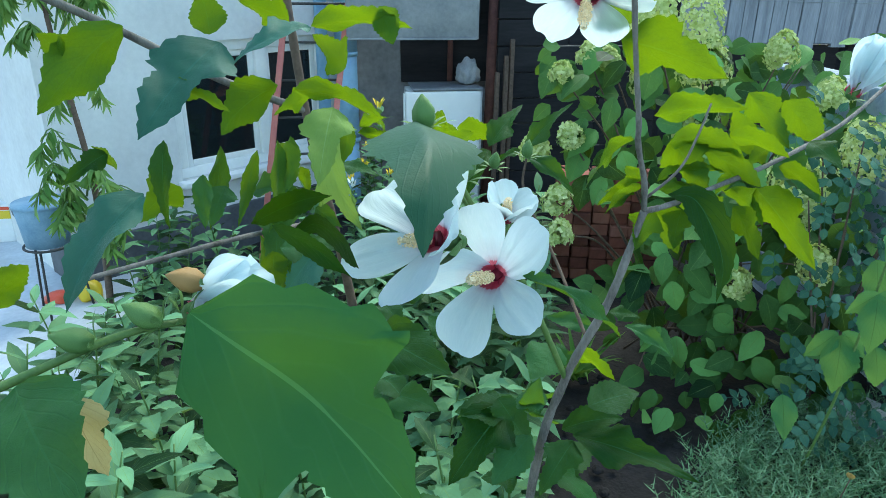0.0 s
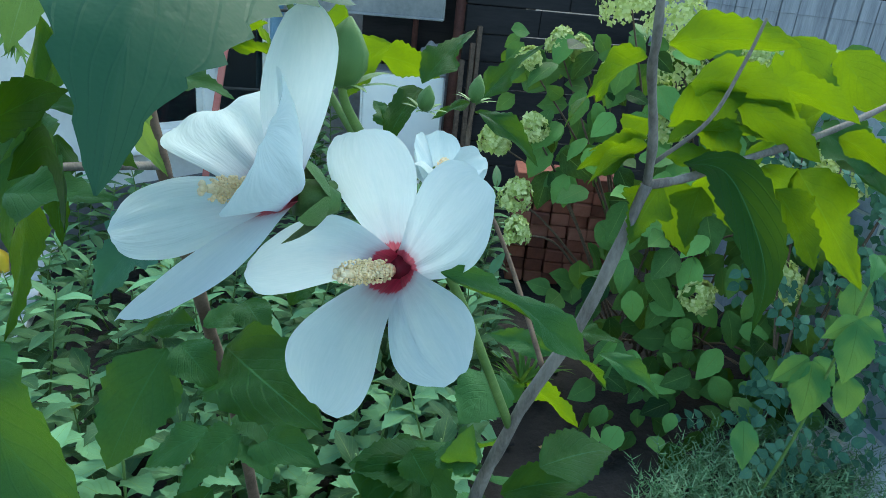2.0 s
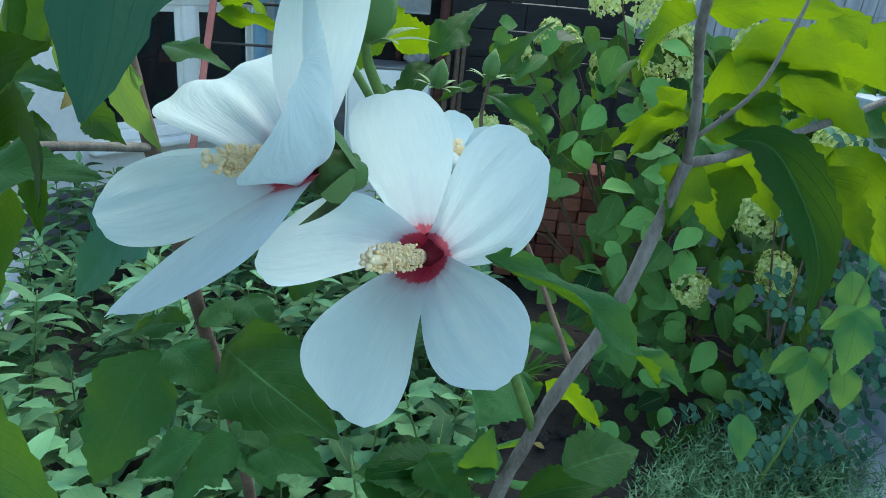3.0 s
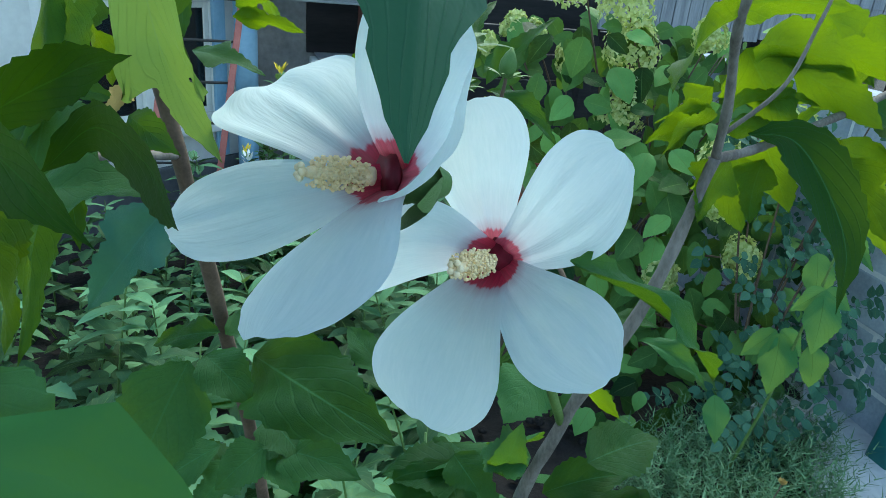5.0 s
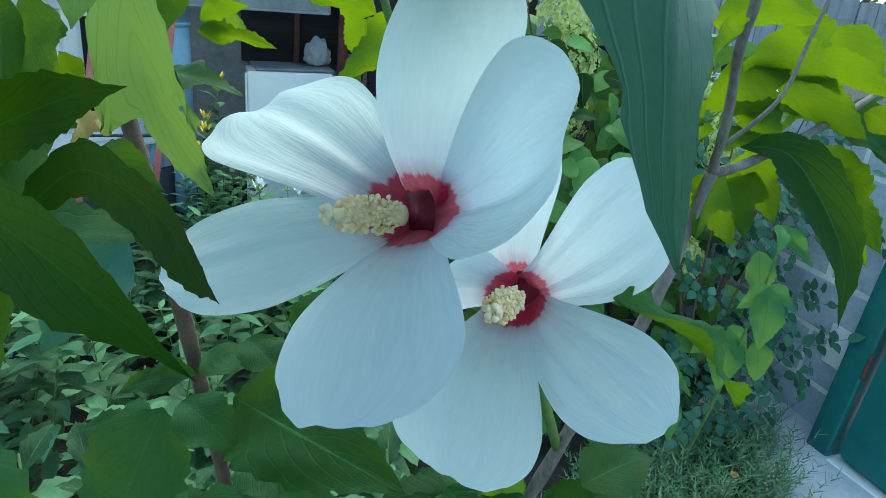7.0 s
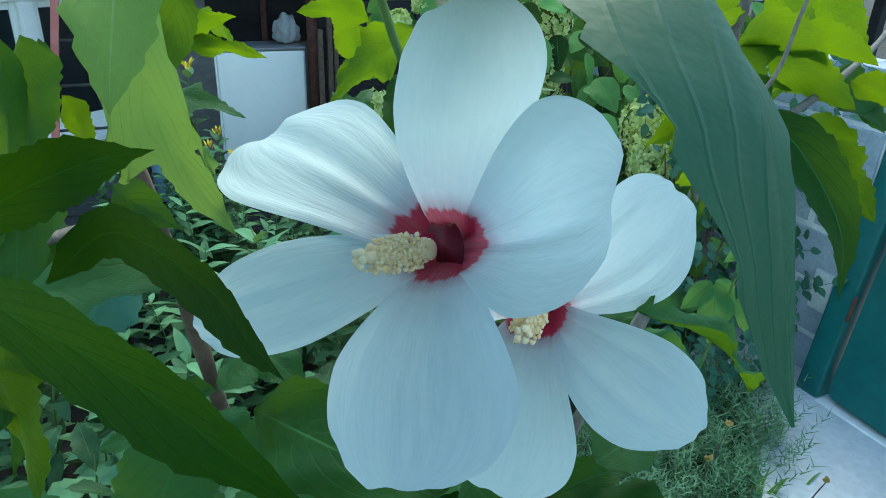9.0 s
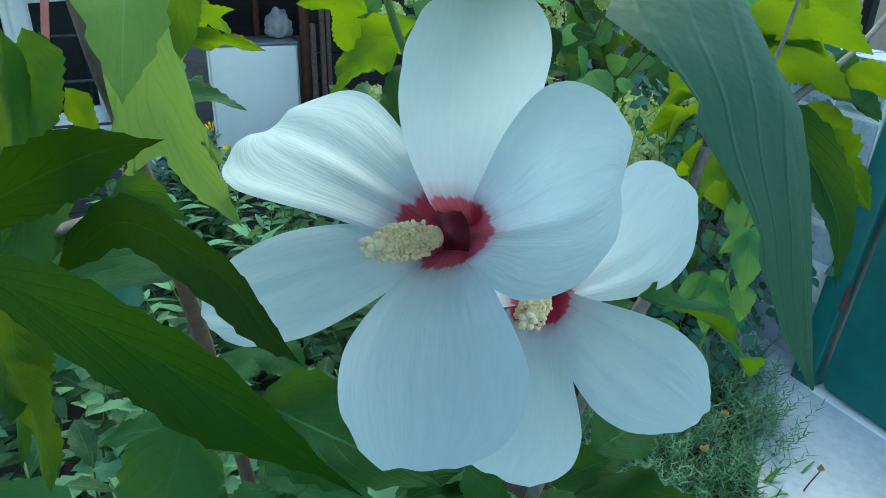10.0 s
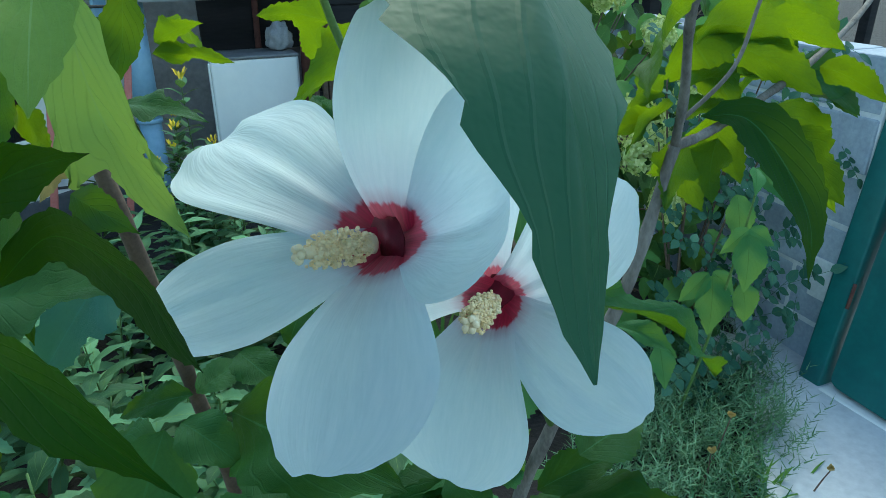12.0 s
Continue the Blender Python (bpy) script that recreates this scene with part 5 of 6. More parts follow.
def hydrangea():
    O = Vector((1.45, 2.75, 0))
    h = thing("hydrangea_bush", "tall hydrangea bush with pale green flower heads and broad leaves", "bush", O)
    rng = random.Random(12)
    # (x, y, z, radius) of the flower heads
    heads = [(0.89, 2.95, 1.2, 0.03825),
             (1.04, 3.05, 1.26, 0.03825),
             (1.14, 3.05, 1.24, 0.034),
             (1.17, 2.75, 1.44, 0.08925),
             (1.25, 2.95, 1.15, 0.0425),
             (1.45, 2.92, 1.38, 0.085),
             (0.9, 2.8, 0.97, 0.0425),
             (0.83, 2.7, 0.73, 0.046),
             (0.82, 2.6, 0.63, 0.038),
             (0.77, 2.85, 0.91, 0.051),
             (1.58, 2.3, 0.89, 0.08075),
             (1.82, 2.3, 0.99, 0.08075),
             (1.40, 2.3, 0.52, 0.045),
             (1.64, 2.2, 0.62, 0.051),
             (1.76, 2.8, 1.29, 0.051),
             (1.55, 2.25, 0.8, 0.059),
             (1.50, 2.92, 1.21, 0.085),
             (1.43, 2.8, 1.0, 0.0765),
             (1.87, 2.6, 1.15, 0.051)]
    for k, (x, y, z, r) in enumerate(heads):
        flower_head(h, O, (x, y, z), r, r * (2.3 if k % 3 else 1.9), 50 + k)
        foot = O + Vector((rng.uniform(0.0, 0.3), rng.uniform(-0.2, 0.2), 0))
        mid = Vector((x, y, z)).lerp(foot, 0.45) + Vector((rng.uniform(-0.08, 0.08), 0.1, 0.12))
        part("cane", stem_between(bmesh.new(), [foot - O, mid - O, Vector((x, y, z)) - O], 0.007, 0.003, 5, 6), BROWN_STEM, h)

    def spot(depth):
        z = 0.05 + 1.27 * rng.random() ** 0.9
        lo = 0.98 + 0.12 * math.sin(3 * z) - 0.10 * min(z, 0.7) + 0.12 * max(0, z - 0.9)
        hi = 1.72 + 0.62 * z
        x = rng.uniform(lo, hi)
        y = 1.86 + 0.76 * z + 0.45 * max(0.0, 1.32 - x) + depth + 0.10 * math.sin(5 * x + 4 * z)
        return Vector((x, y, z))
    def in_gap(p):
        """The opening through which the bricks show."""
        k = (p.y - 2.4) / 1.1
        c = Vector((0.87, 2.4, 0.72)).lerp(Vector((1.34, 3.5, 0.28)), k)
        return p.y > 2.1 and abs(p.x - c.x) < 0.13 and abs(p.z - c.z) < 0.17
    near = 0
    tries = 0
    taken = []
    while near < 270 and tries < 9000:
        tries += 1
        p = spot(rng.uniform(0, 0.14))
        p.y += 0.16 * max(0.0, math.sin(11 * p.x + 2) * math.sin(9 * p.z + 1))
        if math.sin(17 * p.x + 5 * p.z) * math.sin(15 * p.z + 4 * p.x) > 0.55:
            continue
        if in_gap(p):
            continue
        if any((p - q).length < (0.076 if p.z < 0.62 else 0.062) for q in taken):
            continue
        taken.append(p)
        L = rng.uniform(0.09, 0.17) * (0.8 if p.z < 0.3 else 1.0)
        d = Vector((rng.uniform(-0.9, 0.7), rng.uniform(-0.5, -0.1), rng.uniform(-1.0, 0.15))).normalized()
        n = Vector((rng.uniform(-0.8, 0.5), rng.uniform(-1.0, -0.3), rng.uniform(0.25, 1.2)))
        leaf_object("leaf", rng.choice(HYD_MESHES), h, p, p + d * L, n, L * rng.uniform(0.75, 0.98), O)
        near += 1
    bm = bmesh.new()
    for k in range(340):
        p = spot(rng.uniform(0.22, 0.6))
        if in_gap(p):
            continue
        L = rng.uniform(0.09, 0.14)
        d = Vector((rng.uniform(-1, 1), rng.uniform(-0.5, 0.3), rng.uniform(-1.0, 0.3))).normalized()
        sheet(ROUND_LEAF, 5, 4, 0.4, 0.2, bm=bm, m=frame_matrix(p - O, p - O + d * L, (rng.uniform(-0.4, 0.4), -0.8, 0.6), L))
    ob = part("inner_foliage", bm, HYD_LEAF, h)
    tagged(ob, kind="stuff")
    for k in range(26):
        a = spot(0.25)
        if a.x < 1.4 and a.z > 0.2:
            continue
        part("cane", stem_between(bmesh.new(), [O * 1.0 - O + Vector((rng.uniform(-0.3, 0.3), rng.uniform(-0.35, 0.2), 0)), (a - O) * 0.6 + Vector((0, 0.05, 0.1)), a - O], 0.006, 0.0025, 5, 6), BROWN_STEM, h)


hydrangea()


# ---- rose, bramble and ivy beside the wall ----
def compound_leaf(bm, base, d, n, size, pairs):
    d, n = Vector(d).normalized(), Vector(n)
    side = d.cross(n).normalized()
    L = size * (pairs + 0.8)
    tube(bm, [base, base + d * L], 0.0009, 4)
    for k in range(pairs):
        p = base + d * (size * (k + 0.6))
        for s in (-1, 1):
            t = (side * s + d * 0.45).normalized()
            sheet(ROUND_LEAF, 5, 4, 0.4, 0.15, bm=bm, m=frame_matrix(p, p + t * size, n, size * 1.05))
    e = base + d * L
    sheet(ROUND_LEAF, 5, 4, 0.4, 0.15, bm=bm, m=frame_matrix(e - d * size * 0.2, e + d * size, n, size * 1.1))


def rose():
    O = Vector((1.72, 2.15, 0))
    r = thing("rose_bush", "rose bush with small rounded blue-green leaflets", "bush", O)
    rng = random.Random(6)
    for k in range(7):
        top = Vector((rng.uniform(-0.25, 0.3), rng.uniform(-0.35, 0.1), rng.uniform(0.6, 1.25)))
        part("cane", stem_between(bmesh.new(), [(rng.uniform(-0.05, 0.05), 0, 0), top * 0.55 + Vector((0.03, 0.05, 0.05)), top], 0.006, 0.0025, 6, 6), BROWN_STEM, r)
    for k in range(120):
        z = rng.uniform(0.12, 1.25)
        p = Vector((rng.uniform(-0.30, 0.36), rng.uniform(-0.42, -0.02) + 0.12 * z, z))
        bm = bmesh.new()
        d = (rng.uniform(-1, 1), rng.uniform(-0.6, 0.1), rng.uniform(-0.7, 0.5))
        compound_leaf(bm, p, d, (rng.uniform(-0.3, 0.3), -0.7, rng.uniform(0.4, 1.0)), rng.uniform(0.032, 0.048), rng.choice((2, 2, 3)))
        part("leaf", bm, ROSE_LEAF, r)


rose()


def bramble():
    O = Vector((1.40, 1.80, 0))
    b = thing("bramble", "bramble shoot with bright green toothed leaves", "bramble", O)
    part("cane", stem_between(bmesh.new(), [(0, 0, 0), (-0.02, -0.1, 0.4), (-0.08, -0.2, 0.75), (-0.1, -0.24, 0.95)], 0.005, 0.0025, 8, 8), GREEN_STEM, b)
    outline = lerp_outline((0, 0.02), (0.06, 0.2), (0.25, 0.36), (0.45, 0.37), (0.7, 0.24), (0.9, 0.08), (1, 0.004))
    mes = [mesh_of(sheet(outline, 22, 6, bd, 0.22, tw, 0.10, 11, 0.14, seed=k), "bramble_leaf", BRAMBLE_LEAF) for k, (bd, tw) in enumerate(((0.5, 0.1), (0.8, -0.2), (0.3, 0.2)))]
    rng = random.Random(3)
    for base, tip, w in (((1.29, 1.55, 0.83), (1.262, 1.49, 0.70), 0.105), ((1.30, 1.56, 0.84), (1.22, 1.56, 0.79), 0.06), ((1.30, 1.56, 0.84), (1.36, 1.52, 0.80), 0.06),
                         ((1.315, 1.66, 0.665), (1.295, 1.60, 0.50), 0.12), ((1.31, 1.67, 0.67), (1.22, 1.66, 0.60), 0.07), ((1.325, 1.67, 0.67), (1.39, 1.63, 0.60), 0.07),
                         ((1.43, 1.66, 0.62), (1.44, 1.60, 0.50), 0.09), ((1.33, 1.60, 0.98), (1.39, 1.52, 0.90), 0.06), ((1.33, 1.6, 0.98), (1.27, 1.53, 0.95), 0.05),
                         ((1.42, 1.72, 0.86), (1.42, 1.66, 0.72), 0.10), ((1.25, 1.75, 0.42), (1.24, 1.68, 0.30), 0.09)):
        leaf_object("leaf", rng.choice(mes), b, base, tip, (-0.35, -0.8, 0.5), w * 0.8 / 0.74, O)


bramble()


def ivy_on_wall():
    bm = bmesh.new()
    rng = random.Random(15)
    for k in range(420):
        y = rng.uniform(1.98, 2.9)
        z = rng.random() ** 0.8 * 0.95
        if y < 2.12 and z > 0.6:
            continue
        p = Vector((2.06 - rng.uniform(0.0, 0.10) + 0.07 * (y - 2.0), y, z))
        s = rng.uniform(0.02, 0.045)
        d = Vector((rng.uniform(-0.6, 0.1), rng.uniform(-0.8, 0.8), rng.uniform(-1, 0.2))).normalized()
        sheet(ROUND_LEAF, 4, 4, 0.4, 0.2, bm=bm, m=frame_matrix(p, p + d * s, (-0.9, -0.4, 0.4), s * 1.05))
    ob = part("creeper", bm, ROSE_LEAF, None)
    tagged(ob, "small-leaved blue-green creeper hanging on the block wall", "creeper", kind="stuff")


ivy_on_wall()


def rubble():
    g = "stacked slates by the wall"
    rng = random.Random(9)
    for k in range(7):
        s = part("slate", box_bm((-0.09, -0.07, 0), (0.09 + 0.02 * rng.random(), 0.07, 0.011), 0.003), PALE_STONE, None, smooth=False)
        s.location = (1.80 + rng.uniform(-0.015, 0.015), 2.0 + rng.uniform(-0.01, 0.01), 0.05 + 0.013 * k)
        s.rotation_euler = (0, 0, radians(20 + rng.uniform(-12, 12)))
        tagged(s, "flat grey slate in a low stack", "slate", group=g)


rubble()


# ---- herbs and grasses ----
def feathery():
    bm = bmesh.new()
    rng = random.Random(17)
    for k in range(1700):
        x = rng.uniform(0.9, 2.0)
        y = 1.76 + 0.45 * (x - 1.4) + rng.uniform(-0.36, 0.30)
        if (x - 1.42) ** 2 / 0.27 + (y - 1.76 - 0.45 * (x - 1.4)) ** 2 / 0.11 > 1 + rng.uniform(-0.3, 0.2):
            continue
        h = rng.uniform(0.06, 0.24)
        lean = Vector((rng.uniform(-0.6, 0.6), rng.uniform(-0.6, 0.5), 1)).normalized()
        p = Vector((x, y, 0.0))
        q = p + lean * h
        m = int(h * 90)
        for j in range(m):
            t = 0.25 + 0.75 * j / m
            c = p.lerp(q, t)
            a = j * 2.4
            d = (Vector((math.cos(a), math.sin(a), 0)) + lean * 0.7).normalized()
            L = rng.uniform(0.024, 0.050)
            w = 0.0024
            s = d.cross(lean).normalized() * w
            v = [bm.verts.new(c - s), bm.verts.new(c + s), bm.verts.new(c + d * L)]
            bm.faces.new(v)
    ob = part("feathery_herb", bm, FEATHER_LEAF, None, smooth=False)
    tagged(ob, "grey-green feathery herb carpet beside the path", "herb", kind="stuff")


feathery()


def strap_leaf(bm, base, d, length, width, curl):
    d = Vector(d).normalized()
    pts = [Vector(base) + d * (length * t) - Vector((0, 0, curl * length * t * t)) for t in [i / 8 for i in range(9)]]
    bm.loops.layers.uv.verify()
    side = d.cross(UP).normalized()
    prev = None
    for i, p in enumerate(pts):
        w = width * (1 - (i / 8) ** 2) + 0.0004
        row = [bm.verts.new(p - side * w), bm.verts.new(p + Vector((0, 0, -w * 0.5))), bm.verts.new(p + side * w)]
        if prev:
            for j in range(2):
                bm.faces.new((prev[j], prev[j + 1], row[j + 1], row[j]))
        prev = row


def tuft(name, at, count, length, width, label, seed, spread=0.8):
    rng = random.Random(seed)
    t = thing(name, label, "grass tuft", at)
    for k in range(count):
        bm = bmesh.new()
        a = rng.uniform(0, 6.28)
        strap_leaf(bm, (rng.uniform(-0.02, 0.02), rng.uniform(-0.02, 0.02), 0), (math.cos(a) * spread, math.sin(a) * spread, 1), length * rng.uniform(0.7, 1.1), width, rng.uniform(0.1, 0.6))
        part("blade", bm, GRASS_BLADE, t)


tuft("daylily_clump", (0.92, 2.55, 0), 26, 0.34, 0.008, "clump of arching green daylily leaves", 1)
tuft("daylily_clump", (0.72, 2.85, 0), 22, 0.34, 0.008, "clump of arching green daylily leaves", 2)
tuft("grass_tuft", (1.45, 1.45, 0.0), 6, 0.22, 0.005, "few broad bright grass blades by the path", 3, 0.6)
tuft("grass_tuft", (1.40, 1.49, 0.0), 5, 0.20, 0.005, "few broad bright grass blades by the path", 4, 0.5)
tuft("grass_tuft", (1.56, 1.42, 0.01), 4, 0.24, 0.004, "few broad bright grass blades by the path", 9, 1.3)


def dried_stalk(at, height, lean, seed):
    """A bare brown stalk with a withered seed head."""
    t = thing("dried_stalk", "dry brown stalk with a withered seed head by the path", "stalk", at)
    top = Vector((lean[0], lean[1], height))
    part("stem", stem_between(bmesh.new(), [(0, 0, -0.02), top * 0.5 + Vector((0.01, 0, 0.01)), top], 0.003, 0.0016, 6, 6), BROWN_STEM, t)
    rng = random.Random(seed)
    bm = bmesh.new()
    for k in range(9):
        a = k * 2.4
        d = Vector((math.cos(a) * 0.5, math.sin(a) * 0.5, 1)).normalized()
        sheet(NARROW, 4, 2, 0.6, 0.3, bm=bm, m=frame_matrix(top, top + d * rng.uniform(0.018, 0.03), d.orthogonal(), 0.05))
    part("seed_head", bm, DRY_LEAF, t, "withered pale brown seed head")


dried_stalk((1.32, 1.58, 0.0), 0.26, (0.04, -0.03), 1)
dried_stalk((1.25, 1.52, 0.0), 0.20, (0.01, -0.01), 2)
dried_stalk((1.54, 1.40, 0.0), 0.12, (0.05, -0.02), 3)


def herb_master(name, label, height, leaf, outline, pairs, material, seed, teeth=0, droop=0.6, wide=1.0, top=None):
    """One upright herb: a stem and its whorls of leaves."""
    rng = random.Random(seed)
    t = thing(name, label, "herb", (0, 0, 0), "herbs in the bed")
    lean = Vector((rng.uniform(-0.08, 0.08), rng.uniform(-0.08, 0.08), height))
    part("stem", stem_between(bmesh.new(), [(0, 0, -0.03), lean * 0.5 + Vector((0.01, 0, 0)), lean], 0.003, 0.0014, 5, 6), GREEN_STEM, t)
    bm = bmesh.new()
    for k in range(pairs):
        v = 0.12 + 0.88 * k / pairs
        c = lean * v
        size = leaf * (1.1 - 0.45 * v) * rng.uniform(0.8, 1.15)
        for s in range(2):
            a = k * 1.65 + s * math.pi + rng.uniform(-0.3, 0.3)
            d = Vector((math.cos(a), math.sin(a), 0.75 * v + rng.uniform(-0.35, 0.25))).normalized()
            sheet(outline, 8 if not teeth else 4 * teeth, 4, droop * rng.uniform(0.5, 1.6), 0.42, rng.uniform(-0.35, 0.35), 0.14, teeth, 0.2 if teeth else 0, quilt=0.008 if teeth else 0.0, bm=bm,
                  m=frame_matrix(c, c + d * size, d.cross(UP).cross(d) + Vector((0, 0, 0.3)), size * wide))
    part("foliage", bm, material, t)
    if top:
        fl = bmesh.new()
        for k in range(9):
            a = k * 2.4
            p = lean + Vector((math.cos(a) * 0.012, math.sin(a) * 0.012, rng.uniform(-0.012, 0.02)))
            m = frame_matrix(p, p + Vector((math.cos(a) * 0.3, math.sin(a) * 0.3, 1)) * 0.03, (math.cos(a), math.sin(a), 0.2), 0.03)
            sheet(NARROW if top is YELLOW_PETAL else ROUND_LEAF, 4, 3, -0.5, 0.2, bm=fl, m=m @ Matrix.Diagonal((1.6 if top is YELLOW_PETAL else 0.6, 1, 1, 1)))
        part("flower_cluster", fl, top, t, "yellow buds" if top is YELLOW_PETAL else "small white flowers")
    return t


def herb_bed():
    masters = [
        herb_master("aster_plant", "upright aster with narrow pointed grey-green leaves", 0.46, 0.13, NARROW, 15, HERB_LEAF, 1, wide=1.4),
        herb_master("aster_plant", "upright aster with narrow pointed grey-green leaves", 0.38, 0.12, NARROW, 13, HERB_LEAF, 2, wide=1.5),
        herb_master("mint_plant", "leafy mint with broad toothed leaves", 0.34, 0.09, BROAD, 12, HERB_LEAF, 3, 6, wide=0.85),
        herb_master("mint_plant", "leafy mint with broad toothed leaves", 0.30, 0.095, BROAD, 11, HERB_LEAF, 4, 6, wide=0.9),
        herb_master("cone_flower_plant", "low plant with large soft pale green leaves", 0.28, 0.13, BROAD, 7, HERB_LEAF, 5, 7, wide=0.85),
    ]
    rng = random.Random(40)
    placed = []
    tries = 0
    first = [True] * len(masters)
    while len(placed) < 180 and tries < 9000:
        tries += 1
        x, y = rng.uniform(-1.15, 0.98), rng.uniform(0.95, 3.75)
        if x > 0.036 + 0.34 * (y - 0.406) - 0.02:
            continue
        if x < -1.02 and y > 2.1:
            continue
        if y > 3.75 + (x + 1.0) * 0.75:
            continue
        if (Vector((x, y)) - Vector((0.16, 0.8))).length < 0.16:
            continue
        gap = 0.125 + 0.03 * max(0, y - 2)
        if any(abs(x - a) < gap and abs(y - b) < gap for a, b in placed):
            continue
        placed.append((x, y))
        k = rng.choice((0, 1, 2, 2, 3, 4, 4)) if y < 2.3 else rng.choice((0, 0, 1, 2, 4))
        s = rng.uniform(0.95, 1.45) if y < 2.4 else rng.uniform(0.9, 1.3)
        m = Matrix.Translation((x, y, -0.01)) @ Matrix.Rotation(rng.uniform(0, 6.28), 4, "Z") @ Matrix.Rotation(radians(rng.uniform(-8, 8)), 4, "X") @ Matrix.Scale(s, 4)
        if first[k]:
            masters[k].matrix_world = m
            first[k] = False
        else:
            copy_thing(masters[k], m)
    lily = herb_master("lily_plant", "tall lily with yellow buds beside the fridge", 0.82, 0.10, NARROW, 26, HERB_LEAF, 8, wide=2.0, top=YELLOW_PETAL)
    lily.matrix_world = pose(0.17, 3.45, 0)
    for x, y, s, k in ((0.19, 3.52, 40, 1.2), (0.13, 3.36, 120, 1.0), (0.30, 3.36, 200, 0.80), (0.04, 3.30, 75, 0.85), (0.20, 3.30, 310, 0.86), (0.10, 3.38, 10, 0.9), (0.25, 3.46, 260, 0.88)):
        copy_thing(lily, pose(x, y, -0.02, 4, 3, s) @ Matrix.Scale(k, 4))
    ph = herb_master("phlox_plant", "leafy phlox with small white flowers", 0.66, 0.075, BROAD, 18, HERB_LEAF, 9, wide=0.9, top=WHITE_PETAL)
    ph.matrix_world = pose(0.42, 3.2, 0)
    for x, y, s in ((0.28, 3.1, 40), (0.52, 3.3, 90), (0.36, 2.95, 150), (0.60, 3.1, 250), (0.1, 3.25, 300)):
        copy_thing(ph, pose(x, y, 0, 3, -3, s))


herb_bed()


# ---- young peach tree by the house ----
def drooping_tree(name, at, height, label, count, seed, spread, leaf):
    O = Vector(at)
    rng = random.Random(seed)
    t = thing(name, label, "tree", O)
    part("trunk", stem_between(bmesh.new(), [(0, 0, -0.05), (0.03, 0.02, height * 0.35), (-0.02, 0, height * 0.7), (0, 0, height)], 0.018, 0.006, 6, 8, 0.05), BROWN_STEM, t)
    limbs = []
    for k in range(26):
        z = height * rng.uniform(0.24, 1.0)
        a = rng.uniform(0, 6.28)
        e = Vector((math.cos(a) * spread * rng.uniform(0.4, 1), math.sin(a) * spread * rng.uniform(0.4, 1), z + 0.12))
        s = Vector((0, 0, z - 0.05))
        limbs.append((s, (s + e) / 2 + Vector((0, 0, 0.10)), e + Vector((0, 0, -0.2 * rng.random()))))
        part("limb", stem_between(bmesh.new(), limbs[-1], 0.005, 0.0018, 5, 6), GREEN_STEM, t)
    bm = bmesh.new()
    for k in range(count):
        a, b, c = rng.choice(limbs)
        v = rng.uniform(0.25, 1)
        p = a.lerp(b, v * 2) if v < 0.5 else b.lerp(c, v * 2 - 1)
        d = Vector((rng.uniform(-0.7, 0.7), rng.uniform(-0.7, 0.7), rng.uniform(-1.3, -0.2))).normalized()
        L = leaf * rng.uniform(0.82, 1.14)
        sheet(NARROW, 7, 3, rng.uniform(-0.2, 0.9), 0.3, rng.uniform(-0.4, 0.4), bm=bm, m=frame_matrix(p, p + d * L, (rng.uniform(-1, 1), rng.uniform(-1, 0.2), 0.6), L * 0.95))
    part("crown", bm, WILLOW_LEAF, t)


drooping_tree("peach_tree", (-1.10, 3.2, 0), 2.0, "young peach tree with long drooping leaves by the house wall", 1500, 3, 0.26, 0.085)


def broad_tree(at, height, radius, seed, count):
    O = Vector(at)
    rng = random.Random(seed)
    t = thing("tree", "leafy sunlit tree behind the plank fence", "tree", O, "trees behind the fence")
    part("trunk", stem_between(bmesh.new(), [(0, 0, -0.1), (0.05, 0, height * 0.4), (0, 0.05, height * 0.8)], 0.12, 0.05, 6, 10, 0.05), BARK, t)
    bm = bmesh.new()
    tips = []
    for k in range(16):
        a = rng.uniform(0, 6.28)
        e = Vector((math.cos(a) * radius * rng.uniform(0.3, 0.9), math.sin(a) * radius * rng.uniform(0.3, 0.9), height * rng.uniform(0.45, 1.0)))
        tips.append(e)
        part("limb", stem_between(bmesh.new(), [(0, 0, height * 0.3), e * 0.6 + Vector((0, 0, 0.2)), e], 0.04, 0.012, 4, 6), BARK, t)
    for k in range(count):
        c = rng.choice(tips)
        p = c + Vector([rng.gauss(0, radius * 0.22) for _ in range(3)])
        L = rng.uniform(0.07, 0.12)
        d = Vector((rng.uniform(-1, 1), rng.uniform(-1, 1), rng.uniform(-1, 0.4))).normalized()
        sheet(ROUND_LEAF, 3, 2, 0.3, 0.2, bm=bm, m=frame_matrix(p, p + d * L, (rng.uniform(-1, 1), rng.uniform(-1, 1), 1), L * 0.8))
    part("crown", bm, FAR_LEAF, t)


broad_tree((3.6, 6.2, 0), 3.2, 1.1, 2, 2600)
broad_tree((5.6, 5.6, 0), 3.4, 1.2, 3, 2600)
broad_tree((1.9, 7.2, 0), 3.3, 1.2, 4, 2200)


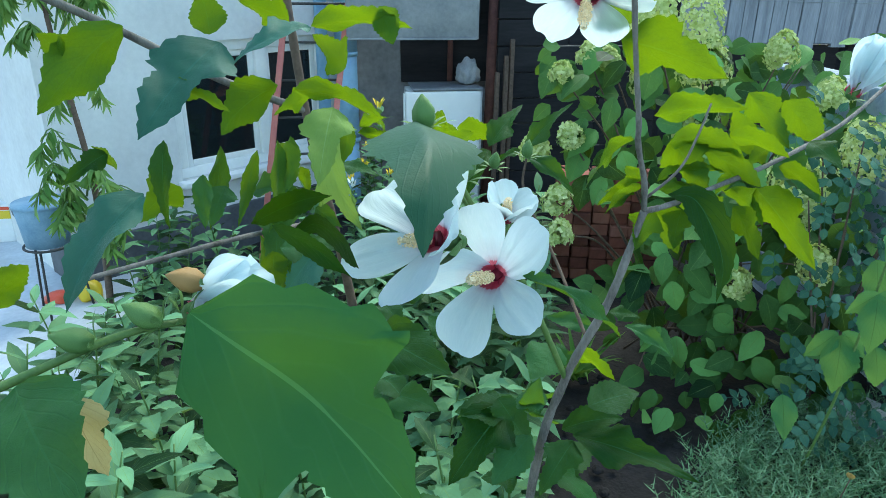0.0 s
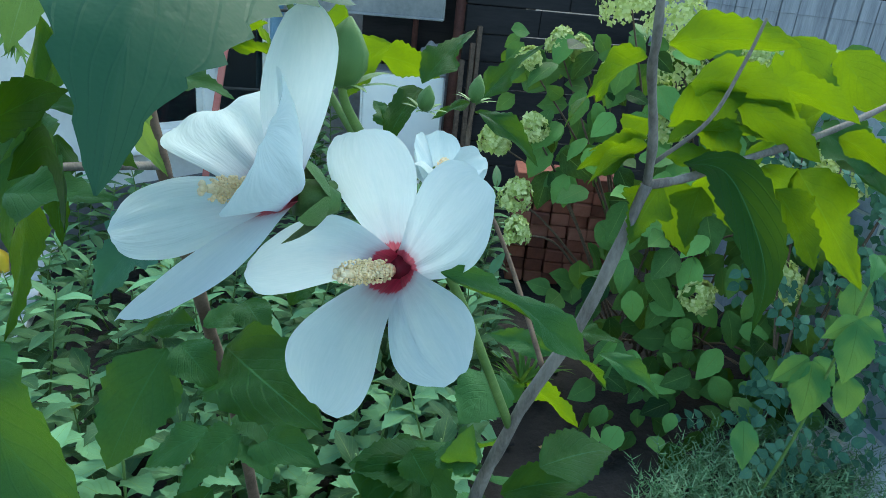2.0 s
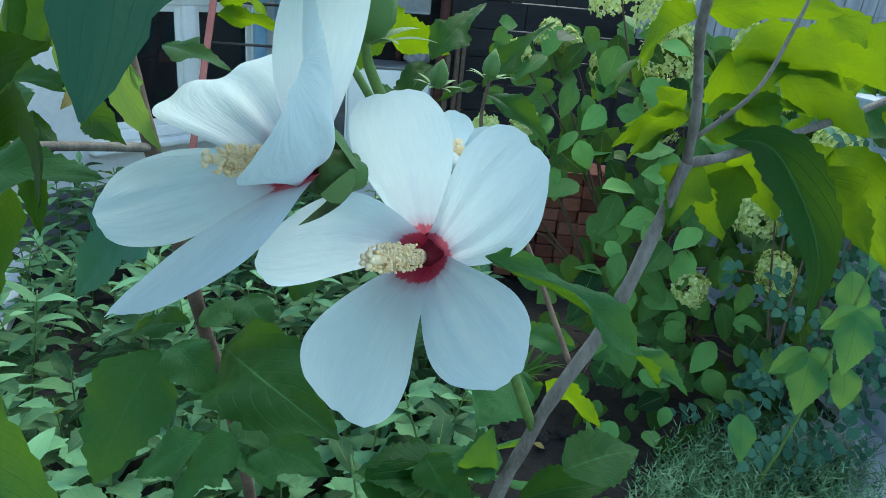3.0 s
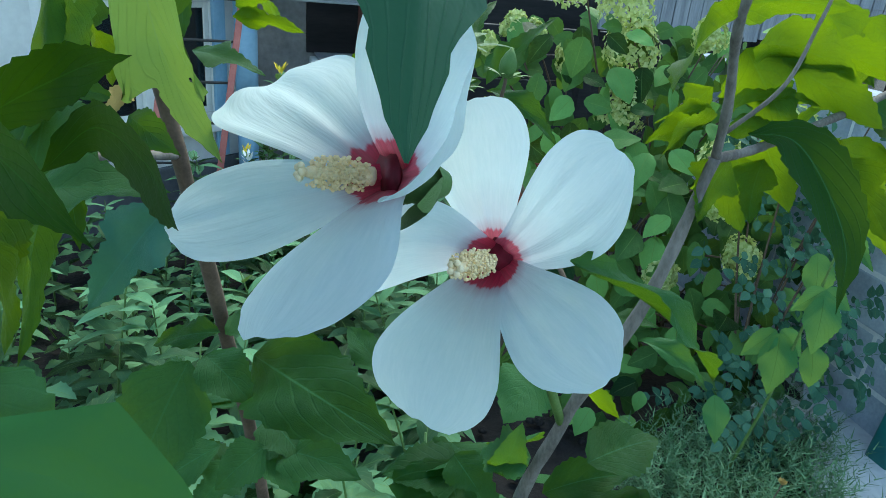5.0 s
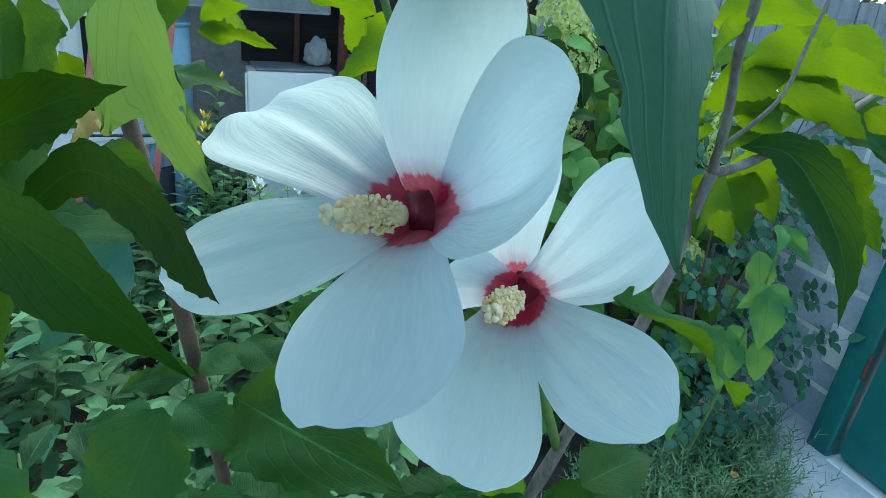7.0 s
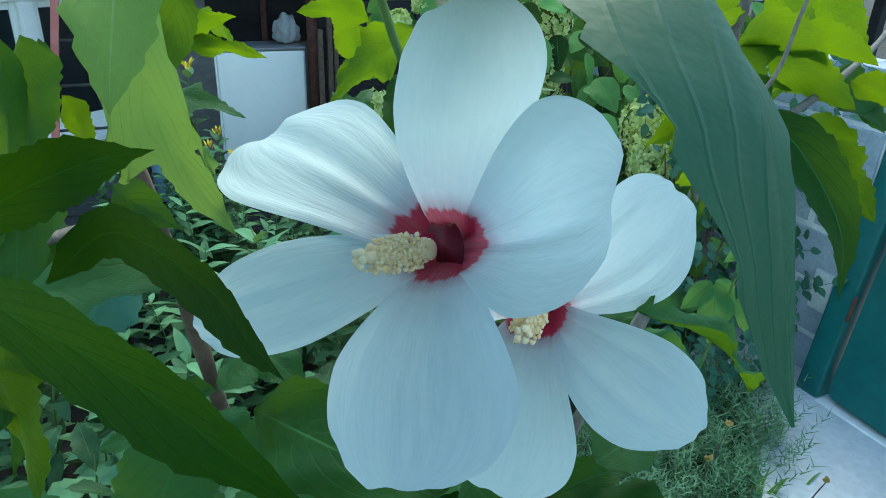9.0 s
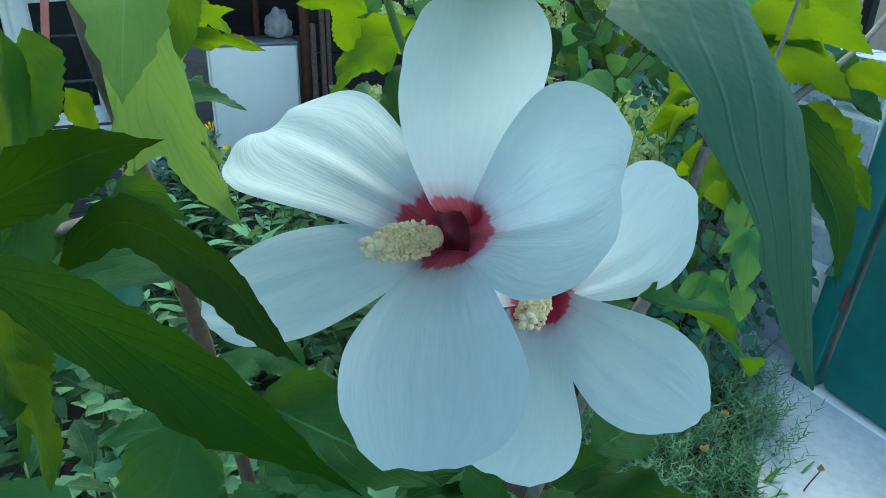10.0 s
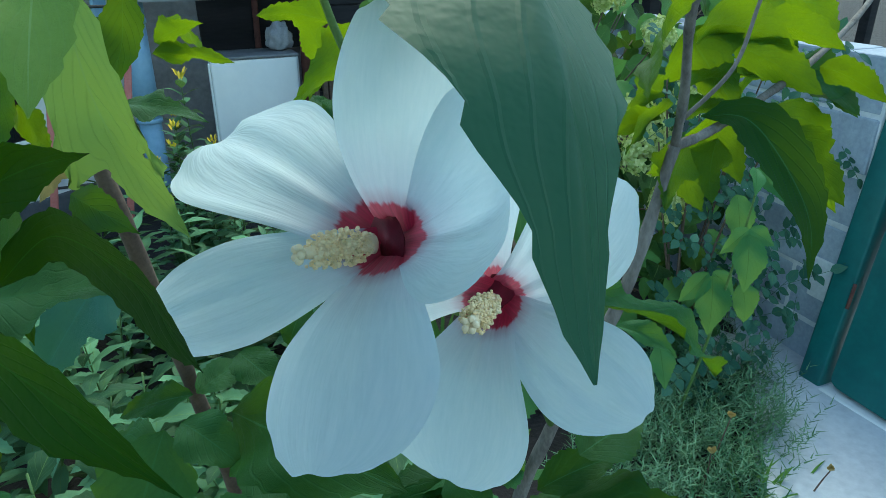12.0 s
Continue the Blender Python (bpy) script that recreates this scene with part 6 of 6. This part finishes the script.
# ---- things in the yard by the house ----
def bucket(name, at, r, h, material, label, category="bucket"):
    b = thing(name, label, category, at)
    bm = bmesh.new()
    tube(bm, [(0, 0, 0), (0, 0, h)], [r * 0.82, r], 24)
    for f in [f for f in bm.faces if len(f.verts) > 4 and f.calc_center_median().z > h * 0.9]:
        bmesh.ops.delete(bm, geom=[f], context="FACES_ONLY")
    part("body", bm, material, b)
    part("rim", tube(bmesh.new(), [(0, 0, h - 0.012), (0, 0, h + 0.006)], r * 1.04, 24), material, b)
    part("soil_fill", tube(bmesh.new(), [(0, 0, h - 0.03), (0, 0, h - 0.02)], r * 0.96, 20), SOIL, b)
    hp = [Vector((math.cos(a) * r * 1.05, -0.02, h - 0.01 - math.sin(a) * 0.12)) for a in [math.pi * k / 10 for k in range(11)]]
    part("handle", tube(bmesh.new(), hp, 0.004, 6), ZINC, b)
    return b


bucket("blue_bucket", (-1.39, 3.43, 0.386), 0.115, 0.2, BUCKET_BLUE, "chipped pale blue enamel bucket on a wire stand")


def bucket_stand(at):
    """A black wire ring on three splayed legs."""
    st = thing("bucket_stand", "black wire stand on three legs under the blue bucket", "stand", (at[0], at[1], 0.0))
    top = at[2] - 0.006
    ring = [(0.105 * math.cos(2 * math.pi * k / 24), 0.105 * math.sin(2 * math.pi * k / 24), top) for k in range(25)]
    part("ring", tube(bmesh.new(), ring, 0.006, 8), BLACK_WIRE, st)
    for k in range(3):
        a = 2 * math.pi * k / 3 + 0.5
        part("leg", tube(bmesh.new(), [(0.1 * math.cos(a), 0.1 * math.sin(a), top), (0.14 * math.cos(a), 0.14 * math.sin(a), -0.01)], 0.006, 8), BLACK_WIRE, st)
    part("crossbar", tube(bmesh.new(), [(-0.1, 0, top), (0.1, 0, top)], 0.005, 8), BLACK_WIRE, st)


bucket_stand((-1.39, 3.43, 0.386))
bucket("white_cup", (-2.02, 4.1, 0.03), 0.05, 0.10, WHITE_PAINT, "small white plastic cup on the ground", "cup")


def carton():
    c = thing("carton", "white printed carton with yellow and red bands", "carton", (-2.08, 4.5, 0.03))
    part("box", box_bm((-0.08, -0.05, 0), (0.08, 0.05, 0.24), 0.004), WHITE_PAINT, c)
    part("band", box_bm((-0.081, -0.053, 0.15), (0.081, -0.051, 0.20)), TOY_YELLOW, c, "yellow printed band", smooth=False)
    part("band", box_bm((-0.081, -0.053, 0.205), (0.081, -0.051, 0.225)), TOY_RED, c, "red printed band", smooth=False)


carton()


def pebble_like(name, at, size, material, label, category, seed):
    bm = bmesh.new()
    bmesh.ops.create_icosphere(bm, subdivisions=3, radius=1)
    for v in bm.verts:
        n = v.co.normalized()
        k = 1 + 0.25 * noise.noise(n * 1.7 + Vector((seed, 0, 0)))
        v.co = Vector((n.x * size[0] * k, n.y * size[1] * k, max(n.z, -0.6) * size[2] * k))
    ob = part(name, bm, material, None)
    ob.location = (at[0], at[1], at[2] + size[2] * 0.6)
    return tagged(ob, label, category)


pebble_like("yellow_can", (-1.30, 3.55, 0.03), (0.06, 0.05, 0.07), TOY_YELLOW, "yellow plastic watering can lying by the wall", "can", 1)
pebble_like("red_tub", (-1.45, 3.55, 0.03), (0.07, 0.06, 0.03), TOY_RED, "flat red plastic tub on the concrete", "tub", 2)
_rng = random.Random(77)
for _k in range(26):
    _s = _rng.uniform(0.03, 0.07)
    pebble_like("pale_stone", (_rng.uniform(-1.25, -0.75), _rng.uniform(1.35, 2.2), 0.0), (_s, _s * 0.8, _s * 0.5), PALE_STONE, "pale rounded edging stone at the bed", "stone", _k)
for _k in range(30):
    _s = _rng.uniform(0.01, 0.022)
    pebble_like("clod", (_rng.uniform(0.75, 1.15), _rng.uniform(1.7, 2.8), -0.01), (_s, _s, _s * 0.7), SOIL, "dark clod of garden soil", "clod", _k)
_bm = sheet(BROAD, 8, 4, 0.8, 0.3)
_d = tagged(part("fallen_leaf", _bm, DRY_LEAF, None), "dry brown leaf lying on the soil", "leaf")
_d.matrix_world = frame_matrix((0.86, 2.18, 0.012), (0.90, 2.16, 0.016), (0, -0.2, 1), 0.05)


def outbuilding():
    o = thing("outbuilding", "dark open outbuilding beyond the yard with a pale roof edge", "building", (-3.6, 6.2, 0))
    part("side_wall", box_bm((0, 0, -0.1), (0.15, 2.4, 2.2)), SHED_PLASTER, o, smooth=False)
    part("back_wall", box_bm((0.15, 2.25, -0.1), (2.3, 2.4, 2.2)), ROOM_SHADE, o, smooth=False)
    part("roof", box_bm((-0.2, -0.4, 2.2), (2.3, 2.5, 2.28), 0.01), ZINC, o, smooth=False)
    part("lintel", box_bm((0, -0.02, 1.15), (2.3, 0.1, 1.75), 0.01), WHITE_PAINT, o, smooth=False)


outbuilding()
